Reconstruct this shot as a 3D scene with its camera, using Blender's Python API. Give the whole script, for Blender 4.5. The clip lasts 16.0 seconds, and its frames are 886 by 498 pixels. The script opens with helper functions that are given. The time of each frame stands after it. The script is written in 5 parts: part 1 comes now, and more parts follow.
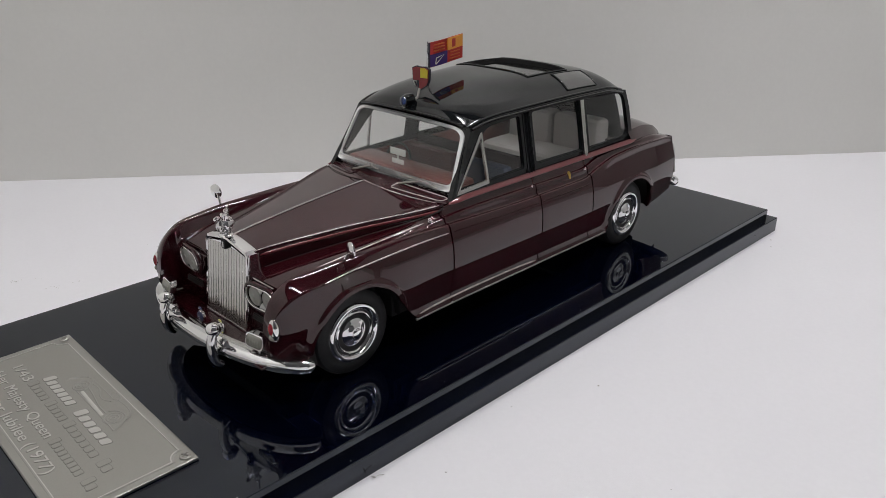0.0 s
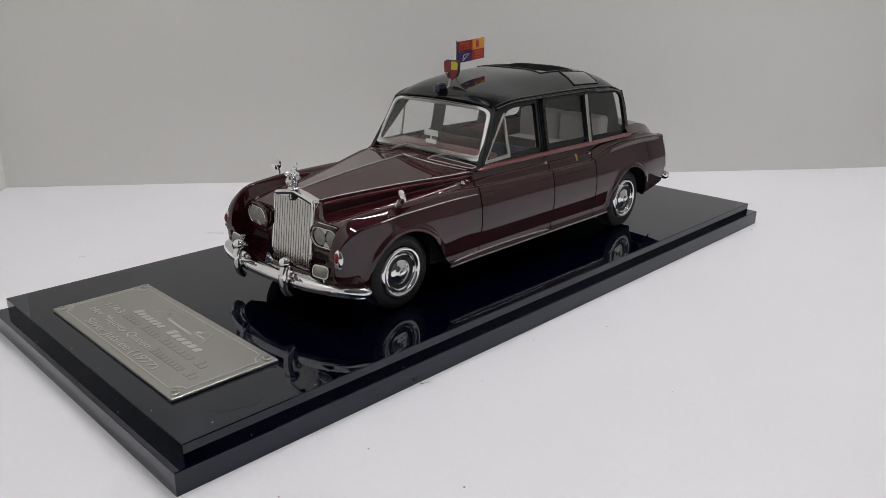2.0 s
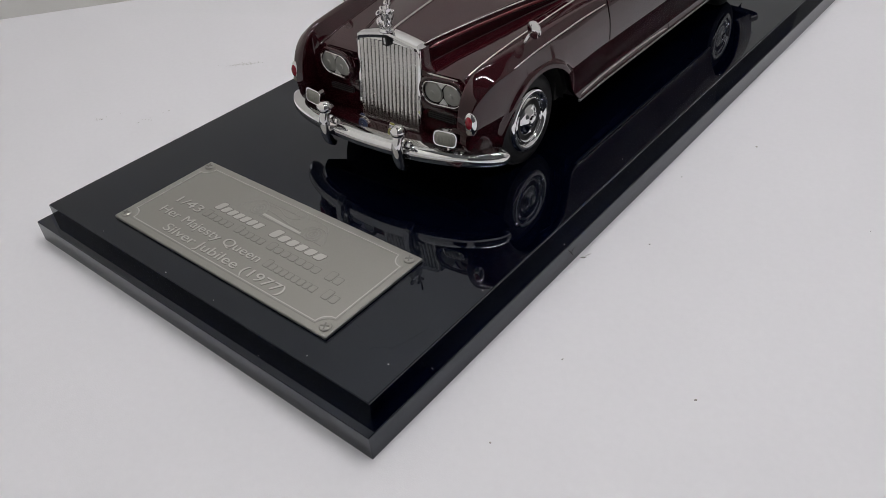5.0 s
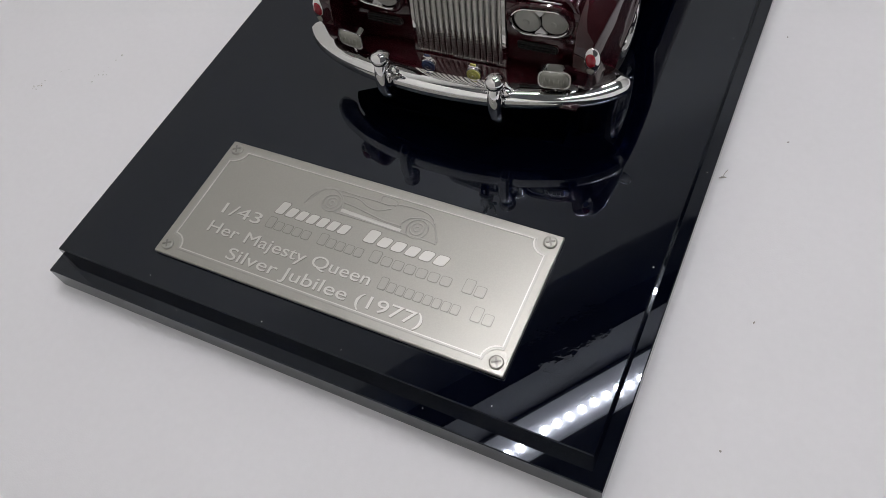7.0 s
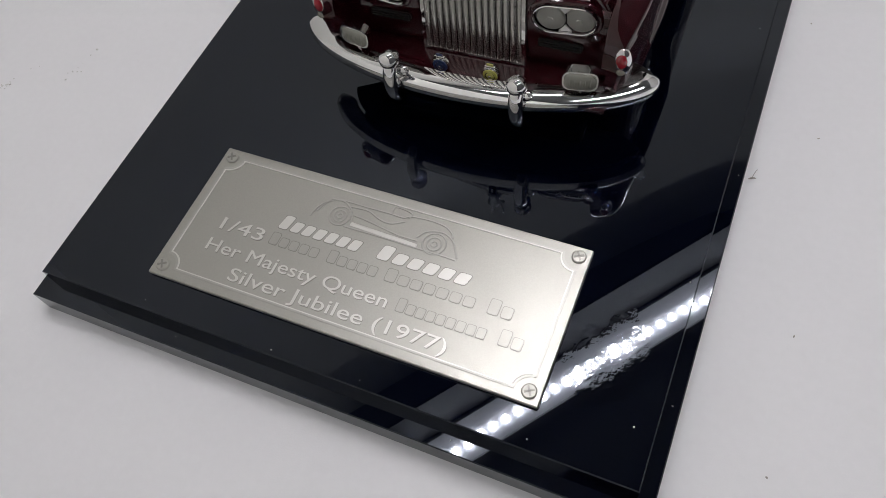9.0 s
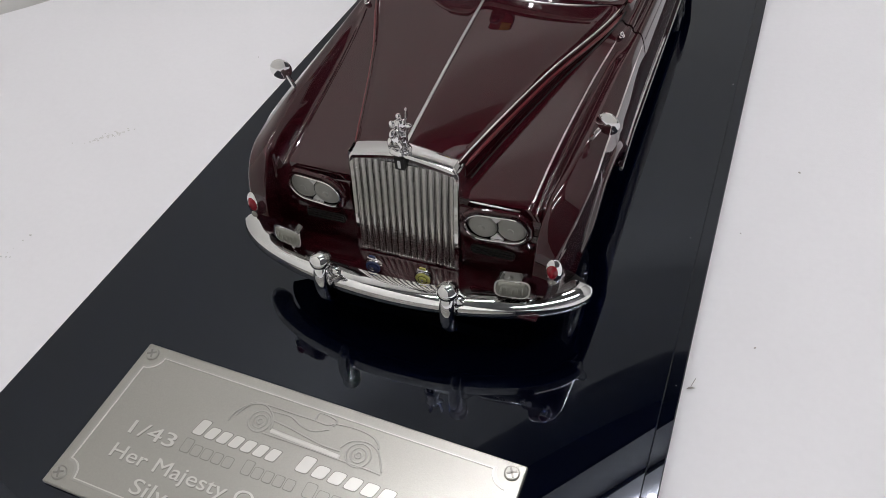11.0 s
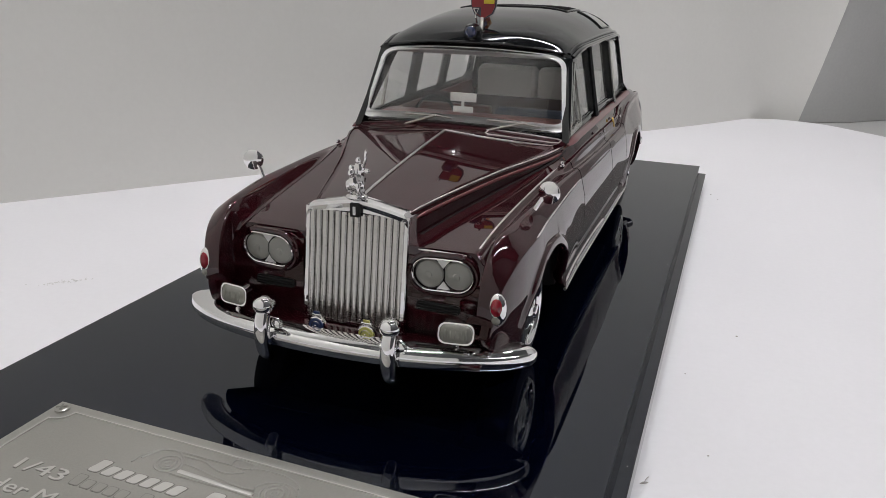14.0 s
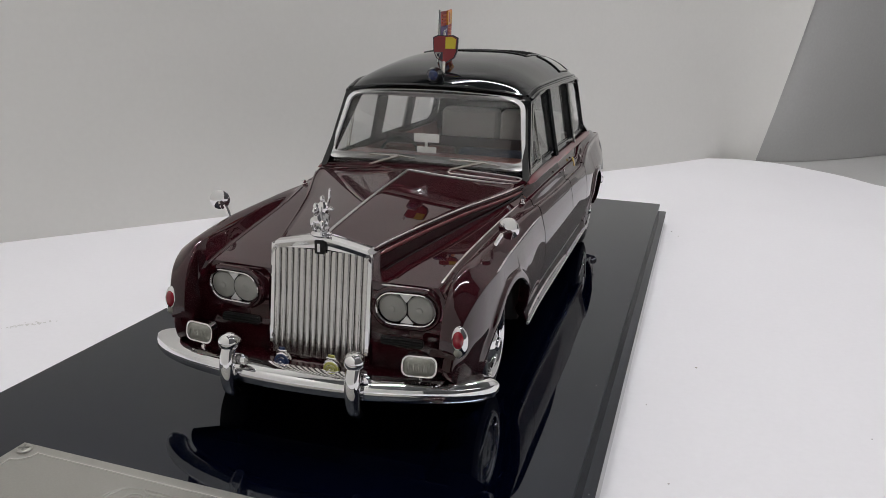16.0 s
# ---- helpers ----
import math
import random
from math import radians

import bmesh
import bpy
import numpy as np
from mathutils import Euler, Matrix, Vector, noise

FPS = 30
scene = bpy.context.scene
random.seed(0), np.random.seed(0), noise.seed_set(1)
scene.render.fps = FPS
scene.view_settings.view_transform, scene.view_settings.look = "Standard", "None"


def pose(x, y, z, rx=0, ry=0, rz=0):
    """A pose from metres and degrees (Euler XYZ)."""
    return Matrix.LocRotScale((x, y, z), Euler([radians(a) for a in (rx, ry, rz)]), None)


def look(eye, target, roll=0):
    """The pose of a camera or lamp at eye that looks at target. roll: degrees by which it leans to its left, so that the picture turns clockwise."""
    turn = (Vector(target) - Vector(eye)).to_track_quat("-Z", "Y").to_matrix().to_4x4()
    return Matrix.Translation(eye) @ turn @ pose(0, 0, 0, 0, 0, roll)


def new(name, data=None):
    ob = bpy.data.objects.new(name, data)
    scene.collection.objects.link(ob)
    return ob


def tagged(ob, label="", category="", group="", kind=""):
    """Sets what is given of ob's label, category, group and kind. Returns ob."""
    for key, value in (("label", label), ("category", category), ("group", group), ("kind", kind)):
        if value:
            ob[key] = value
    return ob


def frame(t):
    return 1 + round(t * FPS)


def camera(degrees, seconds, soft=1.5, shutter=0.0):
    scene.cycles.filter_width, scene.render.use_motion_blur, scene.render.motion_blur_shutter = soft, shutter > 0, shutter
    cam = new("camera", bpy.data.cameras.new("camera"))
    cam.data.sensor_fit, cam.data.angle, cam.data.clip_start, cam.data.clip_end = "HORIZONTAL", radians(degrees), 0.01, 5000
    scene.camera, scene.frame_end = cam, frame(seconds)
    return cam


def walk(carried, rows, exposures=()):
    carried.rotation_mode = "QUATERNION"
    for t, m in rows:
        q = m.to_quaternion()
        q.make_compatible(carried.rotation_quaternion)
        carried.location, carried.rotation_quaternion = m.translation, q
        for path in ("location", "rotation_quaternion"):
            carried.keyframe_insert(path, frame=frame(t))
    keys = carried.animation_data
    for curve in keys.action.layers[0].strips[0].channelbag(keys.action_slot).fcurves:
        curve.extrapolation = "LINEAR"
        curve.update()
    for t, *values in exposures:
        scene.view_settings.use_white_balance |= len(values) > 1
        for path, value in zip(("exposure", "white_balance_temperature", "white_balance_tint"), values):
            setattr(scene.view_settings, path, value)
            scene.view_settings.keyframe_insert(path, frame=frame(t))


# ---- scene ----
# One unit of the plan below is a metre of the full-size car; the model is 1/43 of it.
# Plan axes: u to the car's left, v to its tail (0 at the front axle), w up from the plinth's top.
S = 1 / 43
TOP = 0.298          # height of the plinth's top over the table, in plan units
cam = camera(60.4, 16.0, soft=0.6)
PATH = [
    (0, (3.459, -0.628, 3.246), (2.152, 0.66, 2.451), 0.2),
    (0.5, (3.44, -0.974, 2.945), (2.126, 0.34, 2.208), 0.1),
    (1, (3.512, -1.24, 2.795), (2.192, 0.094, 2.104), -0.0),
    (1.5, (3.914, -1.684, 2.908), (2.591, -0.342, 2.239), 0.4),
    (2, (4.116, -1.855, 2.768), (2.793, -0.503, 2.12), 0.6),
    (2.5, (4.235, -1.825, 2.641), (2.911, -0.477, 1.986), 0.5),
    (3, (4.184, -1.877, 2.603), (2.875, -0.544, 1.89), 0.6),
    (3.5, (3.789, -1.921, 2.729), (2.506, -0.62, 1.915), 0.1),
    (4, (3.257, -1.843, 2.772), (2.028, -0.58, 1.826), -0.9),
    (4.5, (2.717, -1.814, 2.935), (1.576, -0.594, 1.836), -2.2),
    (5, (2.171, -1.717, 3.091), (1.114, -0.545, 1.863), -5.1),
    (7.5, (0.001, -1.007, 3.522), (-0.608, -0.154, 1.818), -14.4),
    (8, (-0.141, -0.92, 3.434), (-0.723, -0.087, 1.712), -14.1),
    (10.5, (-0.032, -0.876, 3.436), (-0.634, 0.218, 1.873), -8.4),
    (11, (-0.043, -0.647, 3.398), (-0.64, 0.6, 1.953), -5.2),
    (11.5, (-0.025, -0.59, 2.912), (-0.625, 0.826, 1.633), -2.3),
    (12, (-0.03, -0.687, 2.603), (-0.651, 0.853, 1.488), -0.9),
    (12.5, (0.107, -1.083, 2.51), (-0.532, 0.55, 1.55), 0.2),
    (13, (0.239, -1.332, 2.427), (-0.412, 0.364, 1.591), 0.9),
    (13.5, (0.313, -1.434, 2.281), (-0.346, 0.303, 1.54), 1.3),
    (14, (0.305, -1.484, 2.15), (-0.355, 0.28, 1.476), 1.4),
    (14.5, (0.341, -1.53, 2.197), (-0.305, 0.256, 1.57), 1.5),
    (15, (0.392, -1.558, 2.226), (-0.235, 0.246, 1.633), 1.5),
    (15.5, (0.372, -1.559, 2.098), (-0.239, 0.257, 1.524), 1.4),
    (16, (0.387, -1.572, 2.152), (-0.216, 0.248, 1.584), 1.4),
]
SHIFT = Vector((1.465, -2.448, TOP))
EXPOSURES = [(0.0, 0.0), (2.0, 0.0), (3.5, -0.08), (5.0, -0.16), (7.5, -0.23), (8.2, -0.27), (10.5, -0.07), (12.0, 0.15), (14.0, 0.14), (16.0, 0.09)]
walk(cam, [(t, look((Vector(eye) + SHIFT) * S, (Vector(target) + SHIFT) * S, roll)) for t, eye, target, roll in PATH], EXPOSURES)

# ---- the booth's plan: a square box turned against the car ----
CORNER = Vector((-7.46, -0.63))
ALONG = Vector((0.609, 0.793))       # along the back wall
AWAY = Vector((0.793, -0.609))       # from the back wall towards the open side
BOX, HIGH = 16.4, 17.0
SIDE = -0.18                         # where the side wall stands, along the back wall
LED_GLOW = 250.0


def booth(s, d, w):
    """A place in the booth: s along the back wall, d away from it, w over the plinth's top."""
    q = CORNER + ALONG * s + AWAY * d
    return Vector((q.x, q.y, w))


# ---- world ----
world = bpy.data.worlds.new("room_light")
scene.world = world
world.use_nodes = True
world.node_tree.nodes["Background"].inputs[0].default_value = (0.6, 0.65, 0.7, 1)
world.node_tree.nodes["Background"].inputs[1].default_value = 0.05


# ---- materials ----
def material(name, color, rough=0.5, metal=0.0, coat=0.0, coat_rough=0.02, ior=1.45, grain=0.0, grain_scale=1500.0, bump=0.0, bump_scale=3000.0,
             stain=0.0, stain_scale=60.0, rough_var=0.0, transmission=0.0, emit=0.0, random_tint=0.0, spec=0.5):
    m = bpy.data.materials.new(name)
    m.use_nodes = True
    nt = m.node_tree
    b = nt.nodes["Principled BSDF"]
    b.inputs["Base Color"].default_value = (*color, 1)
    b.inputs["Roughness"].default_value = rough
    b.inputs["Metallic"].default_value = metal
    b.inputs["IOR"].default_value = ior
    b.inputs["Coat Weight"].default_value = coat
    b.inputs["Coat Roughness"].default_value = coat_rough
    b.inputs["Transmission Weight"].default_value = transmission
    b.inputs["Specular IOR Level"].default_value = spec
    if emit:
        b.inputs["Emission Color"].default_value = (*color, 1)
        b.inputs["Emission Strength"].default_value = emit
    place = nt.nodes.new("ShaderNodeTexCoord")

    def noise_at(scale, detail=4.0):
        n = nt.nodes.new("ShaderNodeTexNoise")
        n.inputs["Scale"].default_value = scale
        n.inputs["Detail"].default_value = detail
        nt.links.new(place.outputs["Object"], n.inputs["Vector"])
        return n.outputs["Fac"]

    def ranged(value, low, high):
        r = nt.nodes.new("ShaderNodeMapRange")
        r.inputs["From Min"].default_value, r.inputs["From Max"].default_value = 0.3, 0.7
        r.inputs["To Min"].default_value, r.inputs["To Max"].default_value = low, high
        nt.links.new(value, r.inputs["Value"])
        return r.outputs["Result"]

    socket = None
    for amount, scale in ((grain, grain_scale), (stain, stain_scale)):
        if amount:
            mix = nt.nodes.new("ShaderNodeMix")
            mix.data_type, mix.blend_type = "RGBA", "MULTIPLY"
            mix.inputs["Factor"].default_value = 1.0
            if socket is None:
                mix.inputs["A"].default_value = (*color, 1)
            else:
                nt.links.new(socket, mix.inputs["A"])
            nt.links.new(ranged(noise_at(scale), 1 - amount, 1.0), mix.inputs["B"])
            socket = mix.outputs["Result"]
    if random_tint:
        info = nt.nodes.new("ShaderNodeObjectInfo")
        mix = nt.nodes.new("ShaderNodeMix")
        mix.data_type, mix.blend_type = "RGBA", "MULTIPLY"
        mix.inputs["Factor"].default_value = 1.0
        if socket is None:
            mix.inputs["A"].default_value = (*color, 1)
        else:
            nt.links.new(socket, mix.inputs["A"])
        r = nt.nodes.new("ShaderNodeMapRange")
        r.inputs["To Min"].default_value, r.inputs["To Max"].default_value = 1 - random_tint, 1.0
        nt.links.new(info.outputs["Random"], r.inputs["Value"])
        nt.links.new(r.outputs["Result"], mix.inputs["B"])
        socket = mix.outputs["Result"]
    if socket is not None:
        nt.links.new(socket, b.inputs["Base Color"])
    if rough_var:
        nt.links.new(ranged(noise_at(stain_scale * 2.3), rough, rough + rough_var), b.inputs["Roughness"])
    if bump:
        bm_ = nt.nodes.new("ShaderNodeBump")
        bm_.inputs["Strength"].default_value = bump
        bm_.inputs["Distance"].default_value = 0.0002
        nt.links.new(noise_at(bump_scale, 3.0), bm_.inputs["Height"])
        nt.links.new(bm_.outputs["Normal"], b.inputs["Normal"])
    return m


PAPER = material("white_paper", (0.80, 0.795, 0.815), 0.6, grain=0.02, grain_scale=900, stain=0.035, stain_scale=14, bump=0.08, bump_scale=5000)
ROOM = material("dim_room", (0.07, 0.07, 0.075), 0.8, stain=0.3, stain_scale=5)
# Grey of the floor board; on side panel and wall it paints in shade.
GREY_BOARD = material("grey_floor_and_wall_shade", (0.42, 0.42, 0.41), 0.7, grain=0.05, grain_scale=900, stain=0.06, stain_scale=9, bump=0.1, bump_scale=2500)
BOARD = material("white_booth_board", (0.74, 0.735, 0.700), 0.55, grain=0.02, grain_scale=700, stain=0.04, stain_scale=9, bump=0.05, bump_scale=2500)
CEILING_BOARD = material("booth_ceiling_board", (0.12, 0.125, 0.13), 0.6, stain=0.05, stain_scale=9)
ACRYLIC = material("black_acrylic", (0.0004, 0.0008, 0.0042), 0.006, ior=1.60, rough_var=0.008, stain_scale=40)
ACRYLIC.node_tree.nodes["Principled BSDF"].inputs["Specular Tint"].default_value = (0.79, 0.87, 1.0, 1)
SMEAR = material("smeared_film", (0.0004, 0.0007, 0.0034), 0.02, ior=1.60, bump=0.05, bump_scale=650)
SMEAR.node_tree.nodes["Principled BSDF"].inputs["Specular Tint"].default_value = (0.79, 0.87, 1.0, 1)
MAROON = material("maroon_lacquer", (0.027, 0.0032, 0.0056), 0.32, metal=0.06, coat=1.0, coat_rough=0.008, stain=0.05, stain_scale=120, spec=0.0)
MAROON.node_tree.nodes["Principled BSDF"].inputs["Coat IOR"].default_value = 1.60
# Silver colour that stands in for highlights along the maroon body's edges.
GLINT_EDGE = material("silvered_edge_glint", (0.80, 0.76, 0.76), 0.38, metal=0.9, coat=1.0, coat_rough=0.01, grain=0.35, grain_scale=500, spec=0.0)
BLACK_PAINT = material("black_lacquer", (0.006, 0.007, 0.008), 0.3, coat=1.0, coat_rough=0.012, grain=0.1, grain_scale=2200, spec=0.0)
CHROME = material("bright_chrome", (0.84, 0.84, 0.84), 0.025, metal=1.0, rough_var=0.05, stain_scale=300)
SATIN = material("satin_silver", (0.62, 0.61, 0.58), 0.24, metal=1.0, bump=0.06, bump_scale=4000)
SILVER_PAINT = material("silver_grey_paint", (0.50, 0.50, 0.49), 0.28, metal=0.9, bump=0.05, bump_scale=3000)
RUBBER = material("tyre_rubber", (0.012, 0.012, 0.013), 0.55, grain=0.2, grain_scale=4000, bump=0.2, bump_scale=6000)
DARK = material("dark_underside", (0.006, 0.006, 0.006), 0.7)
GLASS = material("clear_glazing", (0.97, 0.975, 0.975), 0.0, ior=1.45, transmission=1.0)
LAMP_GLASS = material("ribbed_lamp_glass", (0.22, 0.22, 0.185), 0.25, coat=0.8, bump=0.2, bump_scale=2500, grain=0.12, grain_scale=1800)
HEAD_GLASS = material("frosted_headlamp", (0.30, 0.30, 0.275), 0.35, coat=0.5, metal=0.1, bump=0.15, bump_scale=3500)
REFLECTOR = material("lamp_reflector", (0.30, 0.30, 0.29), 0.22, metal=1.0)
BRIGHT_TRIM = material("bright_silver_trim", (0.86, 0.86, 0.85), 0.26, metal=0.30, bump=0.05, bump_scale=3000)
# Lit copy of the maroon: a redder colour carries the sheen.
LIT_MAROON = material("maroon_with_lit_sheen", (0.12, 0.008, 0.014), 0.30, metal=0.2, coat=0.8, grain=0.1, grain_scale=5000)
DULL_METAL = material("dull_wiper_metal", (0.42, 0.40, 0.37), 0.4, metal=0.8)
RED_LAMP = material("red_lamp_lens", (0.22, 0.005, 0.013), 0.15, coat=1.0)
BLUE_LAMP = material("blue_lamp_lens", (0.007, 0.018, 0.07), 0.12, coat=1.0)
WOOD = material("red_brown_dash", (0.16, 0.045, 0.035), 0.35, grain=0.3, grain_scale=1200, coat=0.3)
BLUE_SEAT = material("navy_seat", (0.035, 0.05, 0.085), 0.6, grain=0.15, grain_scale=3000)
BEIGE_SEAT = material("pale_grey_cloth", (0.44, 0.42, 0.39), 0.8, grain=0.12, grain_scale=3500)
CARPET = material("dark_cabin_trim", (0.05, 0.035, 0.035), 0.8)
PLAQUE = material("brushed_steel", (0.48, 0.472, 0.438), 0.33, metal=1.0, grain=0.06, grain_scale=6000, bump=0.07, bump_scale=6500, rough_var=0.03, stain_scale=90)
PLAQUE_RAISED = material("bright_steel_relief", (0.74, 0.73, 0.70), 0.40, metal=1.0)
EMBLEM_LINE = material("fine_etched_line", (0.50, 0.495, 0.465), 0.42, metal=1.0)
PLAQUE_CUT = material("etched_steel", (0.34, 0.335, 0.31), 0.5, metal=1.0)
FLAG_RED = material("flag_red", (0.50, 0.03, 0.025), 0.5, coat=0.2, grain=0.1, grain_scale=3000)
FLAG_LINE = material("flag_orange", (0.60, 0.13, 0.03), 0.5, grain=0.1, grain_scale=3000)
FLAG_GOLD = material("flag_gold", (0.80, 0.33, 0.04), 0.5, coat=0.2, grain=0.1, grain_scale=3000)
FLAG_BLUE = material("flag_blue", (0.05, 0.02, 0.16), 0.5, coat=0.2, grain=0.1, grain_scale=3000)
SHIELD_YELLOW = material("shield_yellow", (0.62, 0.50, 0.03), 0.4, coat=0.4)
SHIELD_RED = material("shield_red", (0.22, 0.015, 0.02), 0.4, coat=0.4)
SHIELD_DARK = material("shield_dark", (0.02, 0.02, 0.035), 0.4, coat=0.4)
GOLD = material("gold_badge", (0.55, 0.40, 0.10), 0.3, metal=0.8)
BADGE_BLUE = material("badge_blue", (0.015, 0.035, 0.11), 0.3, coat=0.8)
BADGE_YELLOW = material("badge_yellow", (0.42, 0.41, 0.10), 0.35, coat=0.6)
PALE_CARD = material("pale_card", (0.62, 0.60, 0.56), 0.6)
SMUDGE = material("paper_smudge", (0.70, 0.69, 0.68), 0.8, grain=0.2, grain_scale=3000)
LED_LIGHT = material("led_light", (0.995, 0.978, 1.0), 0.5, emit=LED_GLOW)
LED_BOARD = material("led_strip_board", (0.93, 0.91, 0.93), 0.4, emit=1.5)
CRUMB = material("dust_crumbs", (0.45, 0.43, 0.40), 0.8, grain=0.4, grain_scale=3000)


# ---- building helpers ----
def key(*pairs):
    """A smooth curve through (place, value) pairs, without overshoot."""
    x, y = (np.array(c, float) for c in zip(*pairs))
    slope = np.diff(y) / np.diff(x)
    m = np.zeros(len(x))
    for i in range(1, len(x) - 1):
        if slope[i - 1] * slope[i] > 0:
            m[i] = 2 * slope[i - 1] * slope[i] / (slope[i - 1] + slope[i])
    m[0], m[-1] = slope[0], slope[-1]

    def value(t):
        if t <= x[0] or t >= x[-1]:
            return float(y[0] if t <= x[0] else y[-1])
        i = int(np.searchsorted(x, t)) - 1
        h, s = x[i + 1] - x[i], (t - x[i]) / (x[i + 1] - x[i])
        a, b = 2 * s**3 - 3 * s**2 + 1, s**3 - 2 * s**2 + s
        return float(a * y[i] + b * h * m[i] + (1 - a) * y[i + 1] + (s**3 - s**2) * h * m[i + 1])

    return value


def spline(points, steps):
    """A Catmull-Rom curve through points."""
    pts = [np.array(p, float) for p in points]
    pts = [2 * pts[0] - pts[1], *pts, 2 * pts[-1] - pts[-2]]
    out = []
    for i in range(1, len(pts) - 2):
        a, b, c, d = pts[i - 1 : i + 3]
        for k in range(steps):
            s = k / steps
            out.append(0.5 * (2 * b + (c - a) * s + (2 * a - 5 * b + 4 * c - d) * s * s + (3 * b - a - 3 * c + d) * s**3))
    out.append(pts[-2])
    return out


def filleted(points, radii, steps=5):
    """An open polyline whose inner corners are rounded by the given radii."""
    pts = [Vector(p) for p in points]
    out = [pts[0]]
    for i in range(1, len(pts) - 1):
        a, p, b = pts[i - 1 : i + 2]
        r0, r1 = min(radii[i - 1], 0.48 * (a - p).length), min(radii[i - 1], 0.48 * (b - p).length)
        p0, p1 = (p + (a - p).normalized() * r0 if r0 > 1e-6 else p.copy()), (p + (b - p).normalized() * r1 if r1 > 1e-6 else p.copy())
        for k in range(steps + 1):
            s = k / steps
            out.append((1 - s) ** 2 * p0 + 2 * s * (1 - s) * p + s * s * p1)
    out.append(pts[-1])
    return [tuple(q) for q in out]


def grid_mesh(rows, closed=False, cap=False):
    """A skin over rows of points, all of one length; closed: each row is a ring."""
    bm = bmesh.new()
    verts = [[bm.verts.new(p) for p in row] for row in rows]
    for a, b in zip(verts, verts[1:]):
        n = len(a)
        for i in range(n if closed else n - 1):
            j = (i + 1) % n
            quad = [a[i], a[j], b[j], b[i]]
            if len({tuple(round(c, 7) for c in q.co) for q in quad}) > 2:
                try:
                    bm.faces.new(quad)
                except ValueError:
                    pass
    if cap:
        for row in (verts[0], verts[-1]):
            try:
                bm.faces.new(row)
            except ValueError:
                pass
    bmesh.ops.remove_doubles(bm, verts=bm.verts, dist=1e-6)
    bmesh.ops.recalc_face_normals(bm, faces=bm.faces)
    return bm


def add_to(bm, other):
    """Joins another bmesh into bm."""
    seen = {v: bm.verts.new(v.co) for v in other.verts}
    for face in other.faces:
        try:
            bm.faces.new([seen[v] for v in face.verts])
        except ValueError:
            pass
    other.free()
    return bm


def thicken(bm, depth):
    """Gives an open skin a thickness."""
    bmesh.ops.recalc_face_normals(bm, faces=bm.faces)
    bmesh.ops.solidify(bm, geom=list(bm.faces), thickness=depth)
    return bm


def lathe(profile, centre, axis="x", steps=40):
    """Turns (radius, along) pairs about an axis through centre."""
    rows = []
    for r, a in profile:
        row = []
        for i in range(steps):
            c, s = math.cos(2 * math.pi * i / steps) * r, math.sin(2 * math.pi * i / steps) * r
            p = {"x": (a, c, s), "y": (c, a, s), "z": (c, s, a)}[axis]
            row.append(Vector(p) + Vector(centre))
        rows.append(row)
    return grid_mesh(rows, closed=True, cap=True)


def sweep(path, section, up=(0, 0, 1), scale=None):
    """Carries a ring of (across, up) pairs along a path; scale: a factor at each point, or a pair."""
    pts = [Vector(p) for p in path]
    rows = []
    for i, p in enumerate(pts):
        t = (pts[min(i + 1, len(pts) - 1)] - pts[max(i - 1, 0)]).normalized()
        side = t.cross(Vector(up)).normalized()
        high = side.cross(t).normalized()
        k = 1 if scale is None else scale[i]
        ka, kb = k if isinstance(k, tuple) else (k, k)
        rows.append([p + side * a * ka + high * b * kb for a, b in section])
    return grid_mesh(rows, closed=True, cap=True)


def ring(a, b, n=16, power=2.0):
    """A superellipse of (across, up) pairs."""
    out = []
    for i in range(n):
        c, s = math.cos(2 * math.pi * i / n), math.sin(2 * math.pi * i / n)
        out.append((a * math.copysign(abs(c) ** (2 / power), c), b * math.copysign(abs(s) ** (2 / power), s)))
    return out


def round_poly(corners, radius, steps=5):
    """A polygon with rounded corners; radius: one for all, or one each."""
    n, out = len(corners), []
    for i in range(n):
        p, a, b = (Vector(corners[j % n]) for j in (i, i - 1, i + 1))
        r = radius[i] if isinstance(radius, (list, tuple)) else radius
        p0, p1 = p + (a - p).normalized() * r, p + (b - p).normalized() * r
        for k in range(steps + 1):
            s = k / steps
            out.append((1 - s) ** 2 * p0 + 2 * s * (1 - s) * p + s * s * p1)
    return [tuple(q) for q in out]


def subdivided(poly, longest):
    out = []
    for a, b in zip(poly, poly[1:] + poly[:1]):
        n = max(1, math.ceil(math.dist(a, b) / longest))
        out += [(a[0] + (b[0] - a[0]) * k / n, a[1] + (b[1] - a[1]) * k / n) for k in range(n)]
    return out


def plate_mesh(outer, holes, lay, depth):
    """A plate with holes: 2D outlines, laid into space by lay(a, b, depth)."""
    from mathutils.geometry import tessellate_polygon
    loops = [outer, *holes]
    flat = [Vector((a, b, 0)) for loop in loops for a, b in loop]
    bm = bmesh.new()
    front = [bm.verts.new(lay(p.x, p.y, 0.0)) for p in flat]
    back = [bm.verts.new(lay(p.x, p.y, depth)) for p in flat]
    for tri in tessellate_polygon([[Vector((a, b, 0)) for a, b in loop] for loop in loops]):
        for side in (front, back):
            try:
                bm.faces.new([side[i] for i in tri])
            except ValueError:
                pass
    start = 0
    for loop in loops:
        n = len(loop)
        for i in range(n):
            j = start + (i + 1) % n
            i = start + i
            bm.faces.new((front[i], front[j], back[j], back[i]))
        start += n
    bmesh.ops.recalc_face_normals(bm, faces=bm.faces)
    return bm


